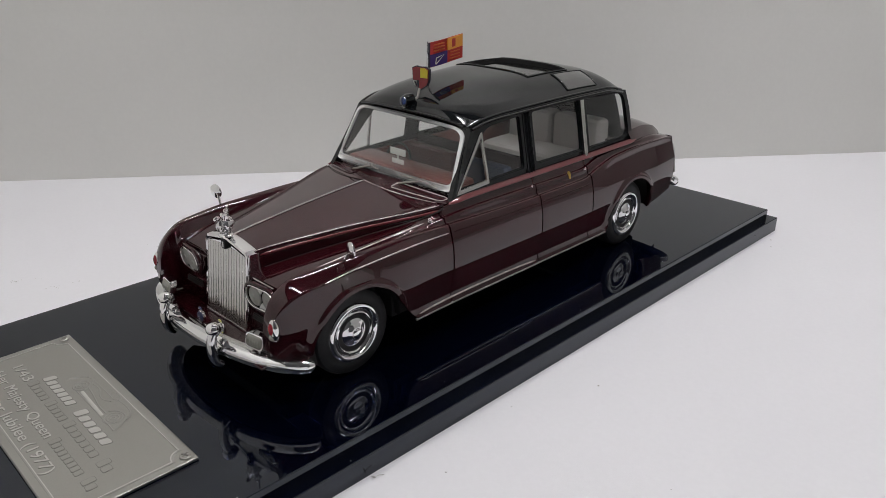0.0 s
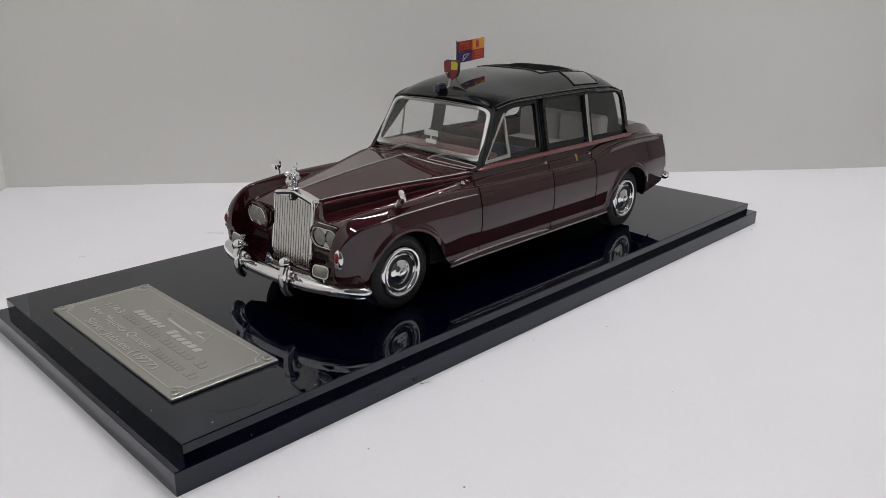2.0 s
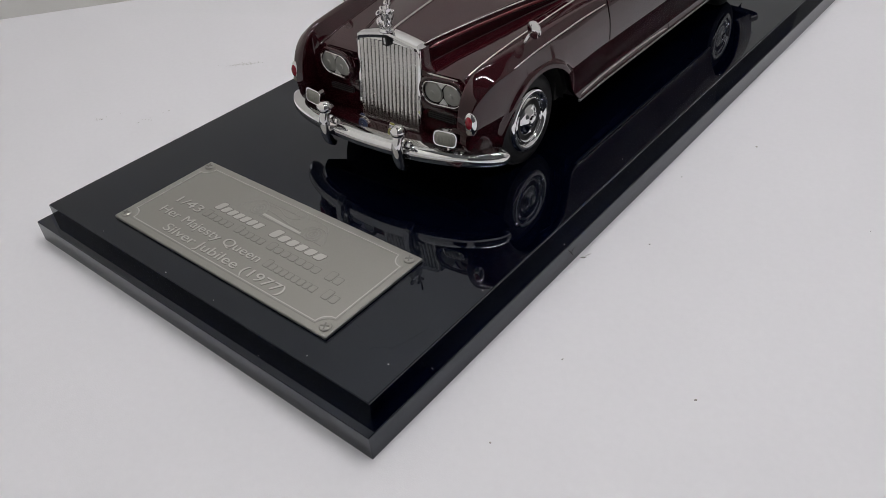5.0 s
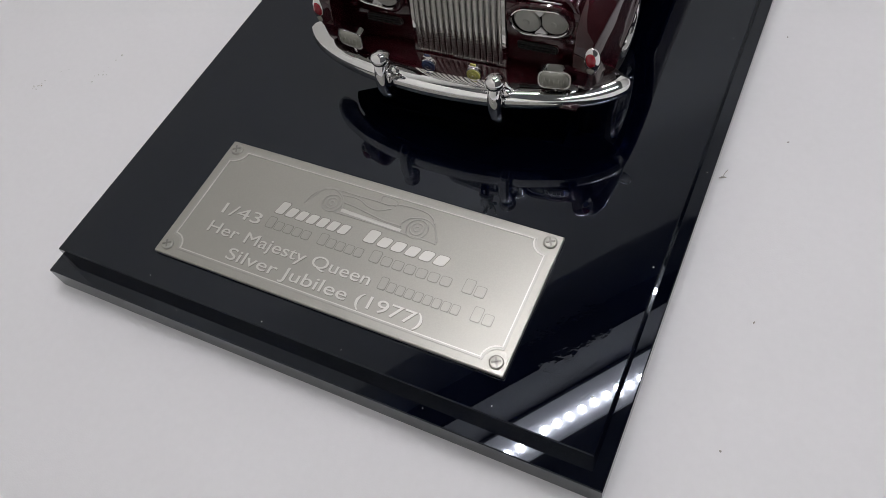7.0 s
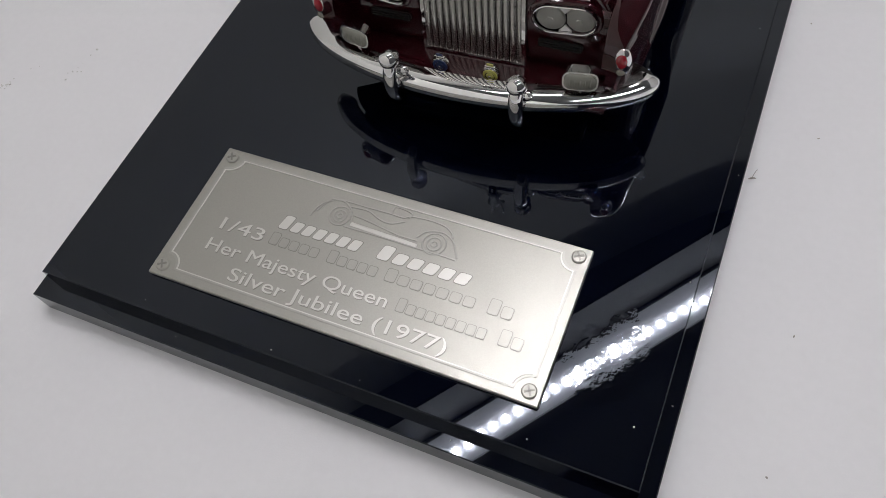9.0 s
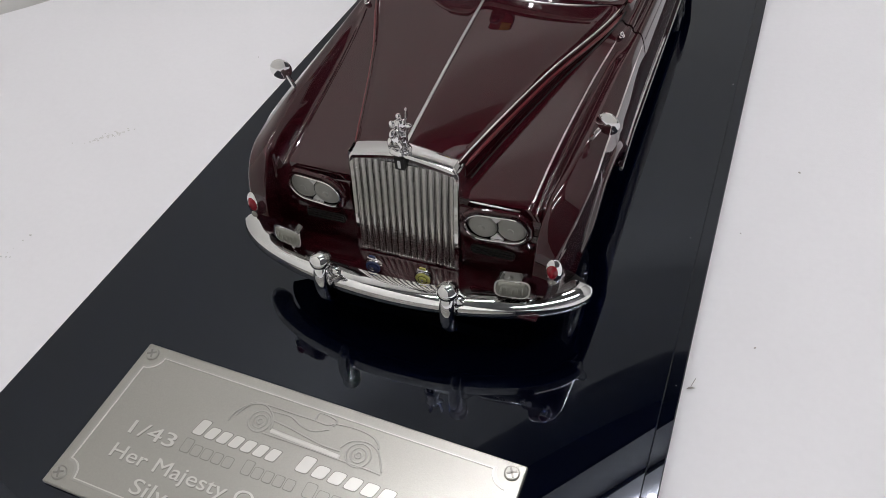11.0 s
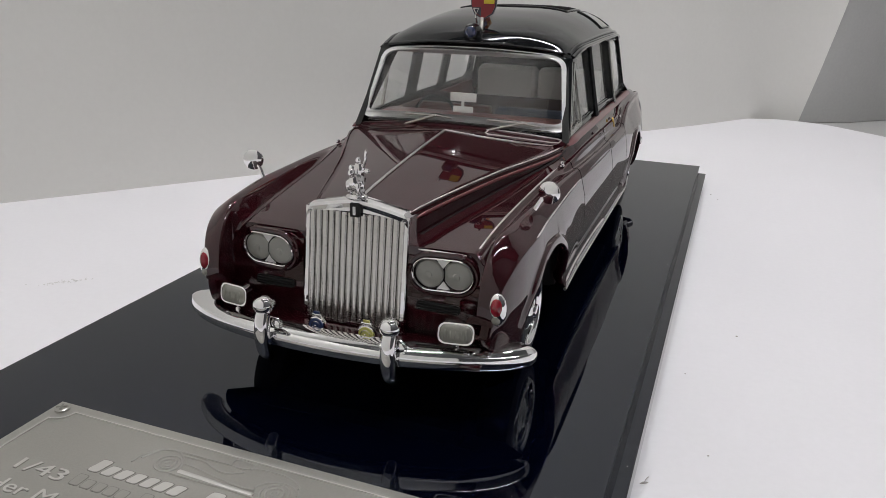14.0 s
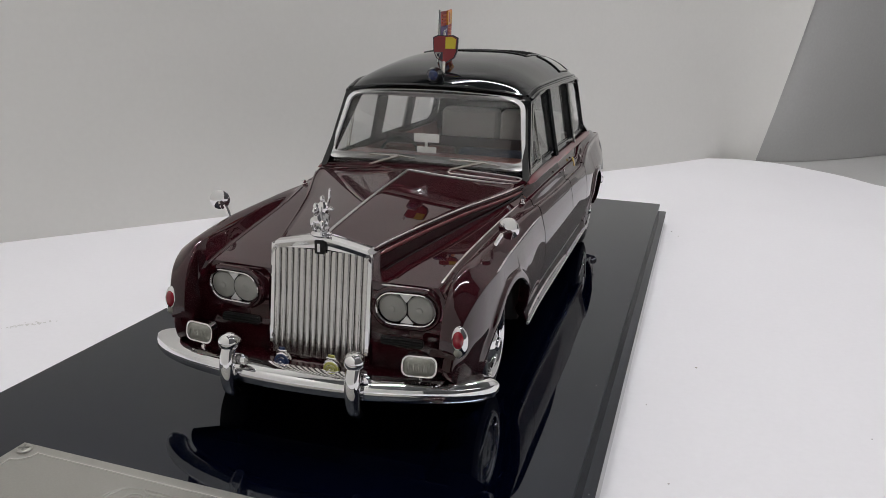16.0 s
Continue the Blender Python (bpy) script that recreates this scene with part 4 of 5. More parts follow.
# ---- front bumper ----
def bumper_path(front, end_u, end_v, droop=0.0):
    pts = []
    for k in range(-24, 25):
        x = k / 24
        pts.append(Vector((end_u * math.sin(x * 1.42) / math.sin(1.42), front + (end_v - front) * (1 - math.cos(x * 1.42) ** 0.9) / (1 - math.cos(1.42) ** 0.9), 0.368 - droop * x * x)))
    return pts


BAR = [(-0.080, -0.014), (-0.060, -0.036), (-0.022, -0.052), (0.010, -0.056), (0.034, -0.042), (0.047, -0.016), (0.049, 0.010), (0.041, 0.032), (0.022, 0.046), (-0.010, 0.054), (-0.050, 0.056), (-0.076, 0.050), (-0.088, 0.034), (-0.088, 0.006)]
tip = [min(1.0, 0.45 + 0.55 * (1 - abs(k / 24)) / 0.06) if abs(k / 24) > 0.94 else 1.0 for k in range(-24, 25)]
bumper = part("front_bumper", sweep([p + Vector((-0.020, 0.015 * p.x, 0)) for p in bumper_path(-0.86, 1.0, -0.50, 0.03)], BAR, scale=tip), CHROME, car, "polished chrome bumper bar")


def overrider(u, v, side):
    """A narrow upright blade under a round knob."""
    pts = spline([(u, v + 0.005, 0.238), (u, v - 0.045, 0.285), (u, v - 0.066, 0.37), (u, v - 0.060, 0.46), (u, v - 0.030, 0.52), (u, v + 0.03, 0.545)], 6)
    n = len(pts)
    k = [0.40, *[0.72 + 0.28 * math.sin(min(1.0, i / (n * 0.7)) * math.pi * 0.75) for i in range(1, n - 1)], 0.6]
    bm = sweep([Vector(p) for p in pts], ring(0.040, 0.034, 16, 2.4), up=(0, -1, 0.2), scale=k)
    return add_to(bm, ball_mesh((u, v - 0.035, 0.548), (0.056, 0.056, 0.048), 22, 14))


def bracket(u, v):
    return sweep([Vector((u + du, v + 0.008, 0.425)) for du in (-0.060, -0.04, 0.04, 0.060)], ring(0.026, 0.032, 12), scale=[0.75, 1.1, 1.1, 0.75])


tray = [(p.x * 0.95, p.y + 0.06) for p in bumper_path(-0.86, 1.0, -0.50)]
part("under_tray", plate_mesh([*tray, (0.82, -0.36), (-0.82, -0.36)], [], lambda a, b, d: Vector((a, b, 0.334 - d)), 0.02), DARK, car, "black tray under the nose")
for x in (-1, 1):
    rider = part("overrider", overrider(0.352 * x, -0.855, x), CHROME, bumper)
    part("overrider_bracket", bracket(0.352 * x, -0.845), CHROME, bumper)
for cu, mat, name in ((-0.14, BADGE_BLUE, "blue_badge"), (0.148, BADGE_YELLOW, "yellow_badge")):
    badge = part(name, lathe([(0.052, 0.012), (0.054, 0.0), (0.050, -0.010), (0.001, -0.012)], (cu, -0.725, 0.402), "y", 24), CHROME, bumper)
    part("badge_face", lathe([(0.043, -0.009), (0.041, -0.0145), (0.020, -0.0155), (0.018, -0.018), (0.001, -0.019)], (cu, -0.725, 0.402), "y", 24), mat, badge)
    part("badge_ring", lathe([(0.026, -0.014), (0.028, -0.0165), (0.024, -0.0165), (0.022, -0.014)], (cu, -0.725, 0.402), "y", 20), CHROME, badge)
    part("badge_boss", ball_mesh((cu, -0.745, 0.402), (0.008, 0.005, 0.008), 10, 6), CHROME, badge)
    part("badge_crown", box_mesh((cu - 0.030, -0.730, 0.458), (cu + 0.030, -0.722, 0.466), 0.003), CHROME, badge)
    part("badge_top", box_mesh((cu - 0.018, -0.730, 0.466), (cu + 0.018, -0.722, 0.480), 0.003), mat, badge)
    part("badge_stalk", box_mesh((cu - 0.012, -0.735, 0.36), (cu + 0.012, -0.715, 0.37)), CHROME, badge)

# ---- tail ----
BOOT_W = key((3.78, 1.27), (4.1, 1.255), (4.45, 1.195), (4.67, 1.09), (4.77, 0.95), (4.81, 0.75), (4.82, 0.52))


def boot_mesh():
    rows = []
    for i in range(25):
        v = 3.76 + (4.82 - 3.76) * math.sin(i / 24 * math.pi / 2)
        half = A_U(min(v, 4.62)) + 0.02
        rows.append([Vector((half * j / 12, v - 0.05 * abs(j / 12) ** 3 * (v - 3.76), BOOT_W(v) - 0.055 * abs(j / 12) ** 2.5 - (0.09 if abs(j) == 12 else 0))) for j in range(-12, 13)])
    return grid_mesh(rows)


part("boot_lid", boot_mesh(), MAROON, car)


def tail_mesh():
    a = section(TAIL)[1:-5]
    rows = []
    for k, (dv, squeeze) in enumerate(((0.0, 1.0), (0.008, 0.992), (0.012, 0.97), (0.014, 0.90))):
        rows.append([Vector((p.x * squeeze, TAIL + dv, 0.72 + (p.z - 0.72) * squeeze)) for p in a])
    rows.append([Vector((0.55, TAIL + 0.02, 0.72))] * len(a))
    return grid_mesh(rows)


both("tail_panel", tail_mesh, MAROON, car)
both("tail_strip", lambda: sweep([Vector((flank(TAIL, w) - 0.012, TAIL + 0.006, w)) for w in np.linspace(0.62, 0.99, 8)], ring(0.010, 0.010, 8), up=(1, 0, 0)), SILVER_PAINT, car, "upright chrome tail strip")
both("tail_lamp", lambda: ball_mesh((0.86, TAIL + 0.01, 0.85), (0.04, 0.03, 0.10)), RED_LAMP, car)
rear_bar = [Vector((-p.x, 4.0 - p.y, p.z + 0.12)) for p in bumper_path(-0.825, 0.965, -0.67)]
part("rear_bumper", sweep(rear_bar, BAR, scale=tip), CHROME, car, "polished chrome bumper bar")

# ---- wheels ----
def wheel(v, x):
    tyre = lathe([(0.235, 0.10), (0.262, 0.110), (0.305, 0.108), (0.340, 0.092), (TYRE, 0.058), (TYRE, -0.055), (0.340, -0.09), (0.262, -0.108), (0.20, -0.10), (0.20, 0.06)], (0, 0, 0), "x", 56)
    cap = lathe([(0.262, 0.086), (0.260, 0.104), (0.252, 0.118), (0.238, 0.127), (0.222, 0.128), (0.208, 0.121), (0.199, 0.108), (0.194, 0.096), (0.186, 0.098), (0.180, 0.110), (0.172, 0.114), (0.164, 0.108), (0.158, 0.092)], (0, 0, 0), "x", 64)
    band = lathe([(0.162, 0.084), (0.152, 0.090), (0.130, 0.092), (0.118, 0.088), (0.112, 0.080)], (0, 0, 0), "x", 48)
    centre = lathe([(0.120, 0.080), (0.116, 0.098), (0.104, 0.108), (0.086, 0.112), (0.070, 0.120), (0.054, 0.132), (0.044, 0.134), (0.040, 0.146), (0.030, 0.152), (0.001, 0.153)], (0, 0, 0), "x", 48)
    for q in cap.verts:
        q.co.y, q.co.z = q.co.y * 0.95, q.co.z * 0.95
    for bm in (tyre, cap, band, centre):
        for q in bm.verts:
            q.co = Vector((x * (q.co.x + 0.735 + YAW * v), q.co.y + v, q.co.z + TYRE - 0.002))
        if x < 0:
            bmesh.ops.reverse_faces(bm, faces=bm.faces)
    ob = part("wheel", tyre, RUBBER, car, "black rubber tyre on a chrome wheel")
    part("wheel_trim", cap, CHROME, ob, "polished chrome wheel trim")
    part("painted_band", band, MAROON, ob, "maroon band")
    part("hub_cap", centre, CHROME, ob)


for v in AXLES:
    for x in (1, -1):
        wheel(v, x)

# ---- sills, side trim ----
both("sill_strip", lambda: sweep([Vector((outer(v, 0.295) - 0.004, v, 0.284 + 0.006 * (v - 0.5) / 2.6)) for v in np.linspace(0.56, 3.22, 20)], ring(0.011, 0.010, 8)), SILVER_PAINT, car, "thin silver sill strip")
# Added silver bead, standing in for the light strips mirrored in the flare.
both("foot_moulding", lambda: sweep([Vector((outer(v, w) - 0.002, v, w)) for v, w in [(0.60 + 1.5 * k / 24, 0.318 + 0.020 * math.sin(math.pi * k / 24) ** 0.6) for k in range(25)]], ring(0.010, 0.008, 8), scale=[0.3, *[1.0] * 23, 0.3]), GLINT_EDGE, car, "silver line painting in the reflection along the door foot")
for v, w, owners in ((2.055, 1.045, front_doors), (2.86, 1.035, rear_doors)):
    for x, owner in ((1, owners[0]), (-1, owners[1])):
        bm = ball_mesh((0.850 + YAW * v, v, w), (0.010, 0.013, 0.016))
        add_to(bm, ball_mesh((0.856 + YAW * v, v - 0.012, w), (0.006, 0.020, 0.006)))
        part("door_handle", bm if x > 0 else mirrored(bm), CHROME, owner, "small chrome handle")
for x, owner in ((1, rear_doors[0]), (-1, rear_doors[1])):
    bm = plate_mesh([(2.613, 1.02), (2.619, 0.99), (2.63, 0.98), (2.641, 0.99), (2.647, 1.02), (2.643, 1.045), (2.63, 1.055), (2.617, 1.045)], [], lambda a, b, d: Vector((0.834 + YAW * a + (1.04 - b) * 0.28 - d, a, b)), 0.012)
    part("door_crest", bm if x > 0 else mirrored(bm), GOLD, owner, "small gold crest")
both("wing_lamp", lambda: add_to(ball_mesh((0.805, 0.85, 1.028), (0.014, 0.018, 0.017)), ball_mesh((0.805, 0.857, 1.014), (0.020, 0.026, 0.010))), CHROME, car, "tiny chrome lamp")


def mirror_mesh():
    bm = sweep([Vector((0.845, -0.065, 0.975)), Vector((0.868, -0.058, 1.020)), Vector((0.898, -0.05, 1.062))], ring(0.012, 0.012, 8))
    head = lathe([(0.001, 0.012), (0.052, 0.012), (0.062, 0.006), (0.062, -0.004), (0.046, -0.016), (0.001, -0.022)], (0, 0, 0), "y", 24)
    bmesh.ops.rotate(head, verts=head.verts, matrix=Matrix.Rotation(radians(-14), 3, "Z"))
    bmesh.ops.translate(head, verts=head.verts, vec=(0.915, -0.055, 1.075))
    return add_to(bm, head)


both("wing_mirror", mirror_mesh, CHROME, car, "round chrome mirror on a short stalk")

# ---- the cabin ----
ROOF_C = key((1.34, 1.706), (1.365, 1.745), (1.41, 1.780), (1.55, 1.834), (1.8, 1.884), (2.2, 1.922), (2.7, 1.935), (3.1, 1.92), (3.45, 1.865), (3.68, 1.78), (3.81, 1.66))
ROOF_E = key((1.34, 1.655), (1.6, 1.70), (1.8, 1.712), (2.6, 1.715), (3.4, 1.70), (3.81, 1.62))
ROOF_H = splayed(key((1.34, 0.668), (1.8, 0.688), (3.0, 0.678), (3.6, 0.645), (3.81, 0.60)))


def roof_point(x, v):
    c, e, h = ROOF_C(v), ROOF_E(v), ROOF_H(v)
    return Vector((h * x, v + 0.08 * x * x * max(0, 1 - (v - 1.34) / 0.3), e + (c - e) * (1 - abs(x) ** (2.8 + 1.2 * min(1.0, max(0.0, (v - 1.40) / 1.0))))))


HATCH = (0.60, 2.50, 3.08)       # the sunk pane: half width as a share of the roof's, front and rear


def header_mesh():
    return sweep([roof_point(x, 1.345) + Vector((0, -0.004, 0.0)) for x in np.linspace(-0.93, 0.93, 31)], ring(0.016, 0.014, 10))


def roof_mesh():
    hx, v0, v1 = HATCH
    across = sorted({round(j / 20, 4) for j in range(-20, 21)} | {-hx, hx})
    along = sorted({round(1.34 + 2.47 * i / 44, 4) for i in range(45)} | {v0, v1})
    bm, rows = bmesh.new(), []
    for v in along:
        row = [roof_point(x, v) for x in across]
        a, b = row[0], row[-1]
        row = [Vector((a.x + 0.015, a.y, a.z - 0.025)), Vector((a.x - 0.008, a.y, a.z - 0.012)), *row, Vector((b.x + 0.008, b.y, b.z - 0.012)), Vector((b.x - 0.015, b.y, b.z - 0.025))]
        rows.append([bm.verts.new(p) for p in row])
    xs = [-2, -1.5, *across, 1.5, 2]
    for (va, ra), (vb, rb) in zip(zip(along, rows), zip(along[1:], rows[1:])):
        for j in range(len(ra) - 1):
            if not (va >= v0 and vb <= v1 and xs[j] >= -hx and xs[j + 1] <= hx):
                bm.faces.new((ra[j], ra[j + 1], rb[j + 1], rb[j]))
    bmesh.ops.recalc_face_normals(bm, faces=bm.faces)
    return bm


def hatch_well():
    """The upright edge of the roof's opening."""
    hx, v0, v1 = HATCH
    ways = [((-hx, v0), (hx, v0)), ((hx, v0), (hx, v1)), ((hx, v1), (-hx, v1)), ((-hx, v1), (-hx, v0))]
    loop = [roof_point(a + (c - a) * k / 8, b + (d - b) * k / 8) for (a, b), (c, d) in ways for k in range(8)]
    return grid_mesh([[p + Vector((0, 0, dz)) for p in loop] for dz in (0.004, -0.055)], closed=True)


roof = part("roof", roof_mesh(), BLACK_PAINT, car, "glossy black raised roof")
part("roof_header", header_mesh(), BLACK_PAINT, roof)
for v0, v1 in ((1.48, 2.49), (3.09, 3.72)):
    part("roof_lining", grid_mesh([[roof_point(j / 8 * 0.96, v) - Vector((0, 0, 0.07)) for j in range(-8, 9)] for v in np.linspace(v0, v1, 8)]), BEIGE_SEAT, roof, "pale headlining")


def side_lay(a, b, d):
    """(v, w) on the leaning side of the cabin."""
    lean_in = (b - 1.10) / 0.6
    u = 0.772 - 0.118 * lean_in - 0.012 * lean_in * (1 - lean_in)
    u += YAW * a - 0.03 * max(0.0, (a - 3.45) / 0.4) ** 2
    return Vector((u - d, a, b))


W_BOTTOM = 1.175
FRONT_GLASS = round_poly([(1.23, W_BOTTOM), (2.065, W_BOTTOM + 0.015), (2.065, 1.655), (1.62, 1.63)], [0.02, 0.03, 0.04, 0.10])
REAR_GLASS = round_poly([(2.235, W_BOTTOM + 0.02), (2.94, W_BOTTOM + 0.01), (2.94, 1.665), (2.235, 1.665)], 0.035)
QUARTER_GLASS = round_poly([(3.055, W_BOTTOM + 0.005), (3.785, W_BOTTOM), (3.735, 1.63), (3.055, 1.66)], [0.03, 0.10, 0.14, 0.03])
SIDE_OUT = [(1.10, 1.10), (3.85, 1.10), (3.85, 1.25), (3.835, 1.45), (3.775, 1.64), (3.4, 1.70), (2.6, 1.715), (1.8, 1.71), (1.52, 1.675), (1.40, 1.62)]


def cabin_side():
    return plate_mesh(subdivided(SIDE_OUT, 0.12), [subdivided(h, 0.2) for h in (FRONT_GLASS, REAR_GLASS, QUARTER_GLASS)], side_lay, 0.045)


def grown(poly, k):
    mid = (sum(p[0] for p in poly) / len(poly), sum(p[1] for p in poly) / len(poly))
    return [(mid[0] + (p[0] - mid[0]) * k, mid[1] + (p[1] - mid[1]) * k) for p in poly]


for x in (1, -1):
    def sided(bm):
        return bm if x > 0 else mirrored(bm)
    frame_side = part("cabin_side", sided(cabin_side()), BLACK_PAINT, car, "glossy black window surround", sharp=25)
    for poly in (FRONT_GLASS, REAR_GLASS, QUARTER_GLASS):
        pane = part("side_window", sided(plate_mesh(grown(poly, 1.015), [], lambda a, b, d: side_lay(a, b, d + 0.022), 0.008)), GLASS, frame_side)
        pane.visible_shadow = False
        part("window_rim", sided(plate_mesh(grown(poly, 1.012), [grown(poly, 0.962)], lambda a, b, d: side_lay(a, b, d + 0.012), 0.02)), BLACK_PAINT, frame_side)
    tri = [(1.175, 1.145), (1.582, 1.163), (1.566, 1.600), (1.546, 1.600)]
    hole = round_poly([(1.222, 1.178), (1.558, 1.192), (1.549, 1.556)], 0.015, 3)
    part("quarter_light", sided(plate_mesh(round_poly(tri, [0.02, 0.01, 0.012, 0.02], 3), [hole], lambda a, b, d: side_lay(a, b, d - 0.006), 0.02)), SATIN, frame_side, "silver triangular window frame")
    part("centre_pillar", sided(sweep([side_lay(2.975, w, -0.012) for w in np.linspace(1.13, 1.66, 8)], ring(0.022, 0.012, 10, 3), up=(1, 0, 0))), SATIN, frame_side, "upright silver pillar")
    for v in (2.115, 2.15, 2.185):
        part("pillar_rib", sided(sweep([side_lay(v, w, -0.004) for w in np.linspace(1.13, 1.70, 8)], ring(0.010, 0.010, 8), up=(1, 0, 0))), BLACK_PAINT, frame_side)
    part("drip_rail", sided(sweep([Vector((ROOF_H(v) + 0.012, v + 0.08 * max(0, 1 - (v - 1.34) / 0.3), ROOF_E(v) - 0.016)) for v in np.linspace(1.36, 3.79, 30)], ring(0.022, 0.013, 10))), BLACK_PAINT, roof)
    part("gutter", sided(sweep([roof_point(0.985, v) + Vector((0, 0, 0.002)) for v in np.linspace(1.36, 3.76, 40)], ring(0.014, 0.012, 8))), BLACK_PAINT, roof)
    # The belt's bright reflection is put into its redder colour.
    part("belt_trim", sided(sweep([Vector((A_U(v) + 0.012, v, A_W(v) + 0.012)) for v in np.linspace(1.08, 3.86, 40)], [(-0.03, 0.012), (-0.03, -0.02), (0.014, -0.022), (0.020, -0.017), (0.021, -0.011), (0.016, -0.005), (-0.006, 0.008), (-0.014, 0.013)], scale=[0.35, 0.8, *[1.0] * 36, 0.8, 0.3])), LIT_MAROON, car, "belt moulding in a redder maroon that paints in its sheen")


# the windscreen, a bowed trapezoid that leans back
def screen_lay(a, b, d):
    """a across, b up the screen from 0 at its foot to 1 at its head."""
    half = 0.786 - 0.078 * b
    x = a / half
    return Vector((a, 1.035 + 0.315 * b + 0.115 * abs(x) ** 2.2 * (1 - 0.35 * b) + d * 0.8, 1.155 + 0.530 * b - 0.035 * x * x * (1 - b) - d * 0.4 + (0.022 - 0.042 * x * x) * b))


def screen_poly(grow, r):
    foot = 0.070 - grow * (2.9 if grow < 0 else 1.4)
    return subdivided(round_poly([(-0.758 - grow, foot), (0.758 + grow, foot), (0.682 + grow, 0.955 + grow * 1.4), (-0.682 - grow, 0.955 + grow * 1.4)], [r, r, r * 1.5, r * 1.5], 6), 0.08)


windscreen = part("windscreen_frame", plate_mesh(screen_poly(0.0, 0.09), [screen_poly(-0.030, 0.075)], lambda a, b, d: screen_lay(a, b, d - 0.014), 0.03), BRIGHT_TRIM, car, "bright silver windscreen frame")
part("scuttle_frame", plate_mesh(screen_poly(0.035, 0.05), [screen_poly(-0.004, 0.09)], screen_lay, 0.05), BLACK_PAINT, car, "black windscreen pillars")
glass_rows = [[screen_lay(x * (0.779 - 0.078 * b), b, 0.016) for x in np.linspace(-0.97, 0.97, 25)] for b in np.linspace(0.04, 0.96, 15)]
glass = part("windscreen", thicken(grid_mesh(glass_rows), 0.006), GLASS, windscreen)
glass.visible_shadow = False
for a0, a1 in ((-0.40, -0.14), (0.20, 0.47)):
    arm = sweep([screen_lay(a0, -0.05, -0.02), screen_lay(a0 + 0.05, 0.0, -0.045), screen_lay(a1, 0.125, -0.035)], ring(0.012, 0.010, 8))
    wiper = part("wiper", arm, DULL_METAL, car, "thin metal wiper")
    part("wiper_blade", sweep([screen_lay(a1 + da, 0.125 + db, -0.026) for da, db in ((-0.24, 0.0), (0.0, 0.0), (0.12, -0.02))], ring(0.008, 0.007, 8)), DULL_METAL, wiper)

# the cabin's back
BACK = key((1.10, 3.84), (1.3, 3.835), (1.5, 3.805), (1.66, 3.75))


def back_mesh():
    rows = []
    for w in np.linspace(1.08, 1.67, 12):
        half = 0.772 - 0.118 * (w - 1.10) / 0.6 - 0.02
        rows.append([Vector((half * x, BACK(w) - 0.08 * abs(x) ** 4, w + (0.05 * (1 - x * x) if w > 1.6 else 0))) for x in np.linspace(-1, 1, 25)])
    return thicken(grid_mesh(rows), 0.03)


part("cabin_back", back_mesh(), BLACK_PAINT, car)

# ---- roof panes and fittings ----
def roof_patch(x0, x1, v0, v1, lift, n=14, m=14, bow=0.0):
    return [[roof_point(x, v) + Vector((0, 0, lift)) for x in np.linspace(x0, x1, n)] for v in np.linspace(v0, v1, m)]


def roof_frame(x0, x1, v0, v1, width, lift):
    """A rim that lies on the roof round a pane."""
    path = [(x0, v0), (x1, v0), (x1, v1), (x0, v1)]
    pts = []
    for (a, b), (c, d) in zip(path, path[1:] + path[:1]):
        pts += [roof_point(a + (c - a) * k / 10, b + (d - b) * k / 10) + Vector((0, 0, lift)) for k in range(10)]
    pts.append(pts[0])
    return sweep(pts, ring(width, 0.008, 8))


PANE = material("roof_pane", (0.72, 0.72, 0.73), 0.02, transmission=1.0)
SIDE_PANE = material("side_roof_pane", (0.06, 0.058, 0.058), 0.06, coat=1.0)
pane = part("roof_pane", thicken(grid_mesh(roof_patch(-0.60, 0.60, 2.50, 3.08, -0.040)), 0.008), PANE, roof, "clear grey roof pane")
pane.visible_shadow = False
part("hatch_edge", hatch_well(), DARK, pane)
part("pane_rim", roof_frame(-0.61, 0.61, 2.49, 3.09, 0.010, 0.003), BLACK_PAINT, pane)
for x in (1, -1):
    pane = part("side_roof_pane", grid_mesh(roof_patch(*((0.66, 0.93) if x > 0 else (-0.93, -0.66)), 2.80, 3.28, 0.006)), SIDE_PANE, roof, "grey clear roof pane")
    part("pane_rim", roof_frame(*((0.66, 0.93) if x > 0 else (-0.93, -0.66)), 2.80, 3.28, 0.010, 0.004), BLACK_PAINT, pane)

spot_at = Vector((0.006, 1.37, 1.790))
lamp_base = part("roof_lamp", add_to(lathe([(0.055, 0.05), (0.058, 0.0), (0.050, -0.02), (0.046, -0.05)], spot_at, "y", 22), box_mesh(spot_at + Vector((-0.02, -0.01, -0.075)), spot_at + Vector((0.02, 0.03, -0.03)), 0.006)), BLACK_PAINT, car, "blue roof lamp in a black mount")
part("lamp_foot", box_mesh(spot_at + Vector((-0.10, -0.03, -0.085)), spot_at + Vector((0.10, 0.03, -0.062)), 0.010), CHROME, lamp_base, "small chrome foot")
part("lamp_lens", ball_mesh(spot_at + Vector((0, -0.045, 0)), (0.043, 0.028, 0.043)), BLUE_LAMP, lamp_base, "dark blue lens")
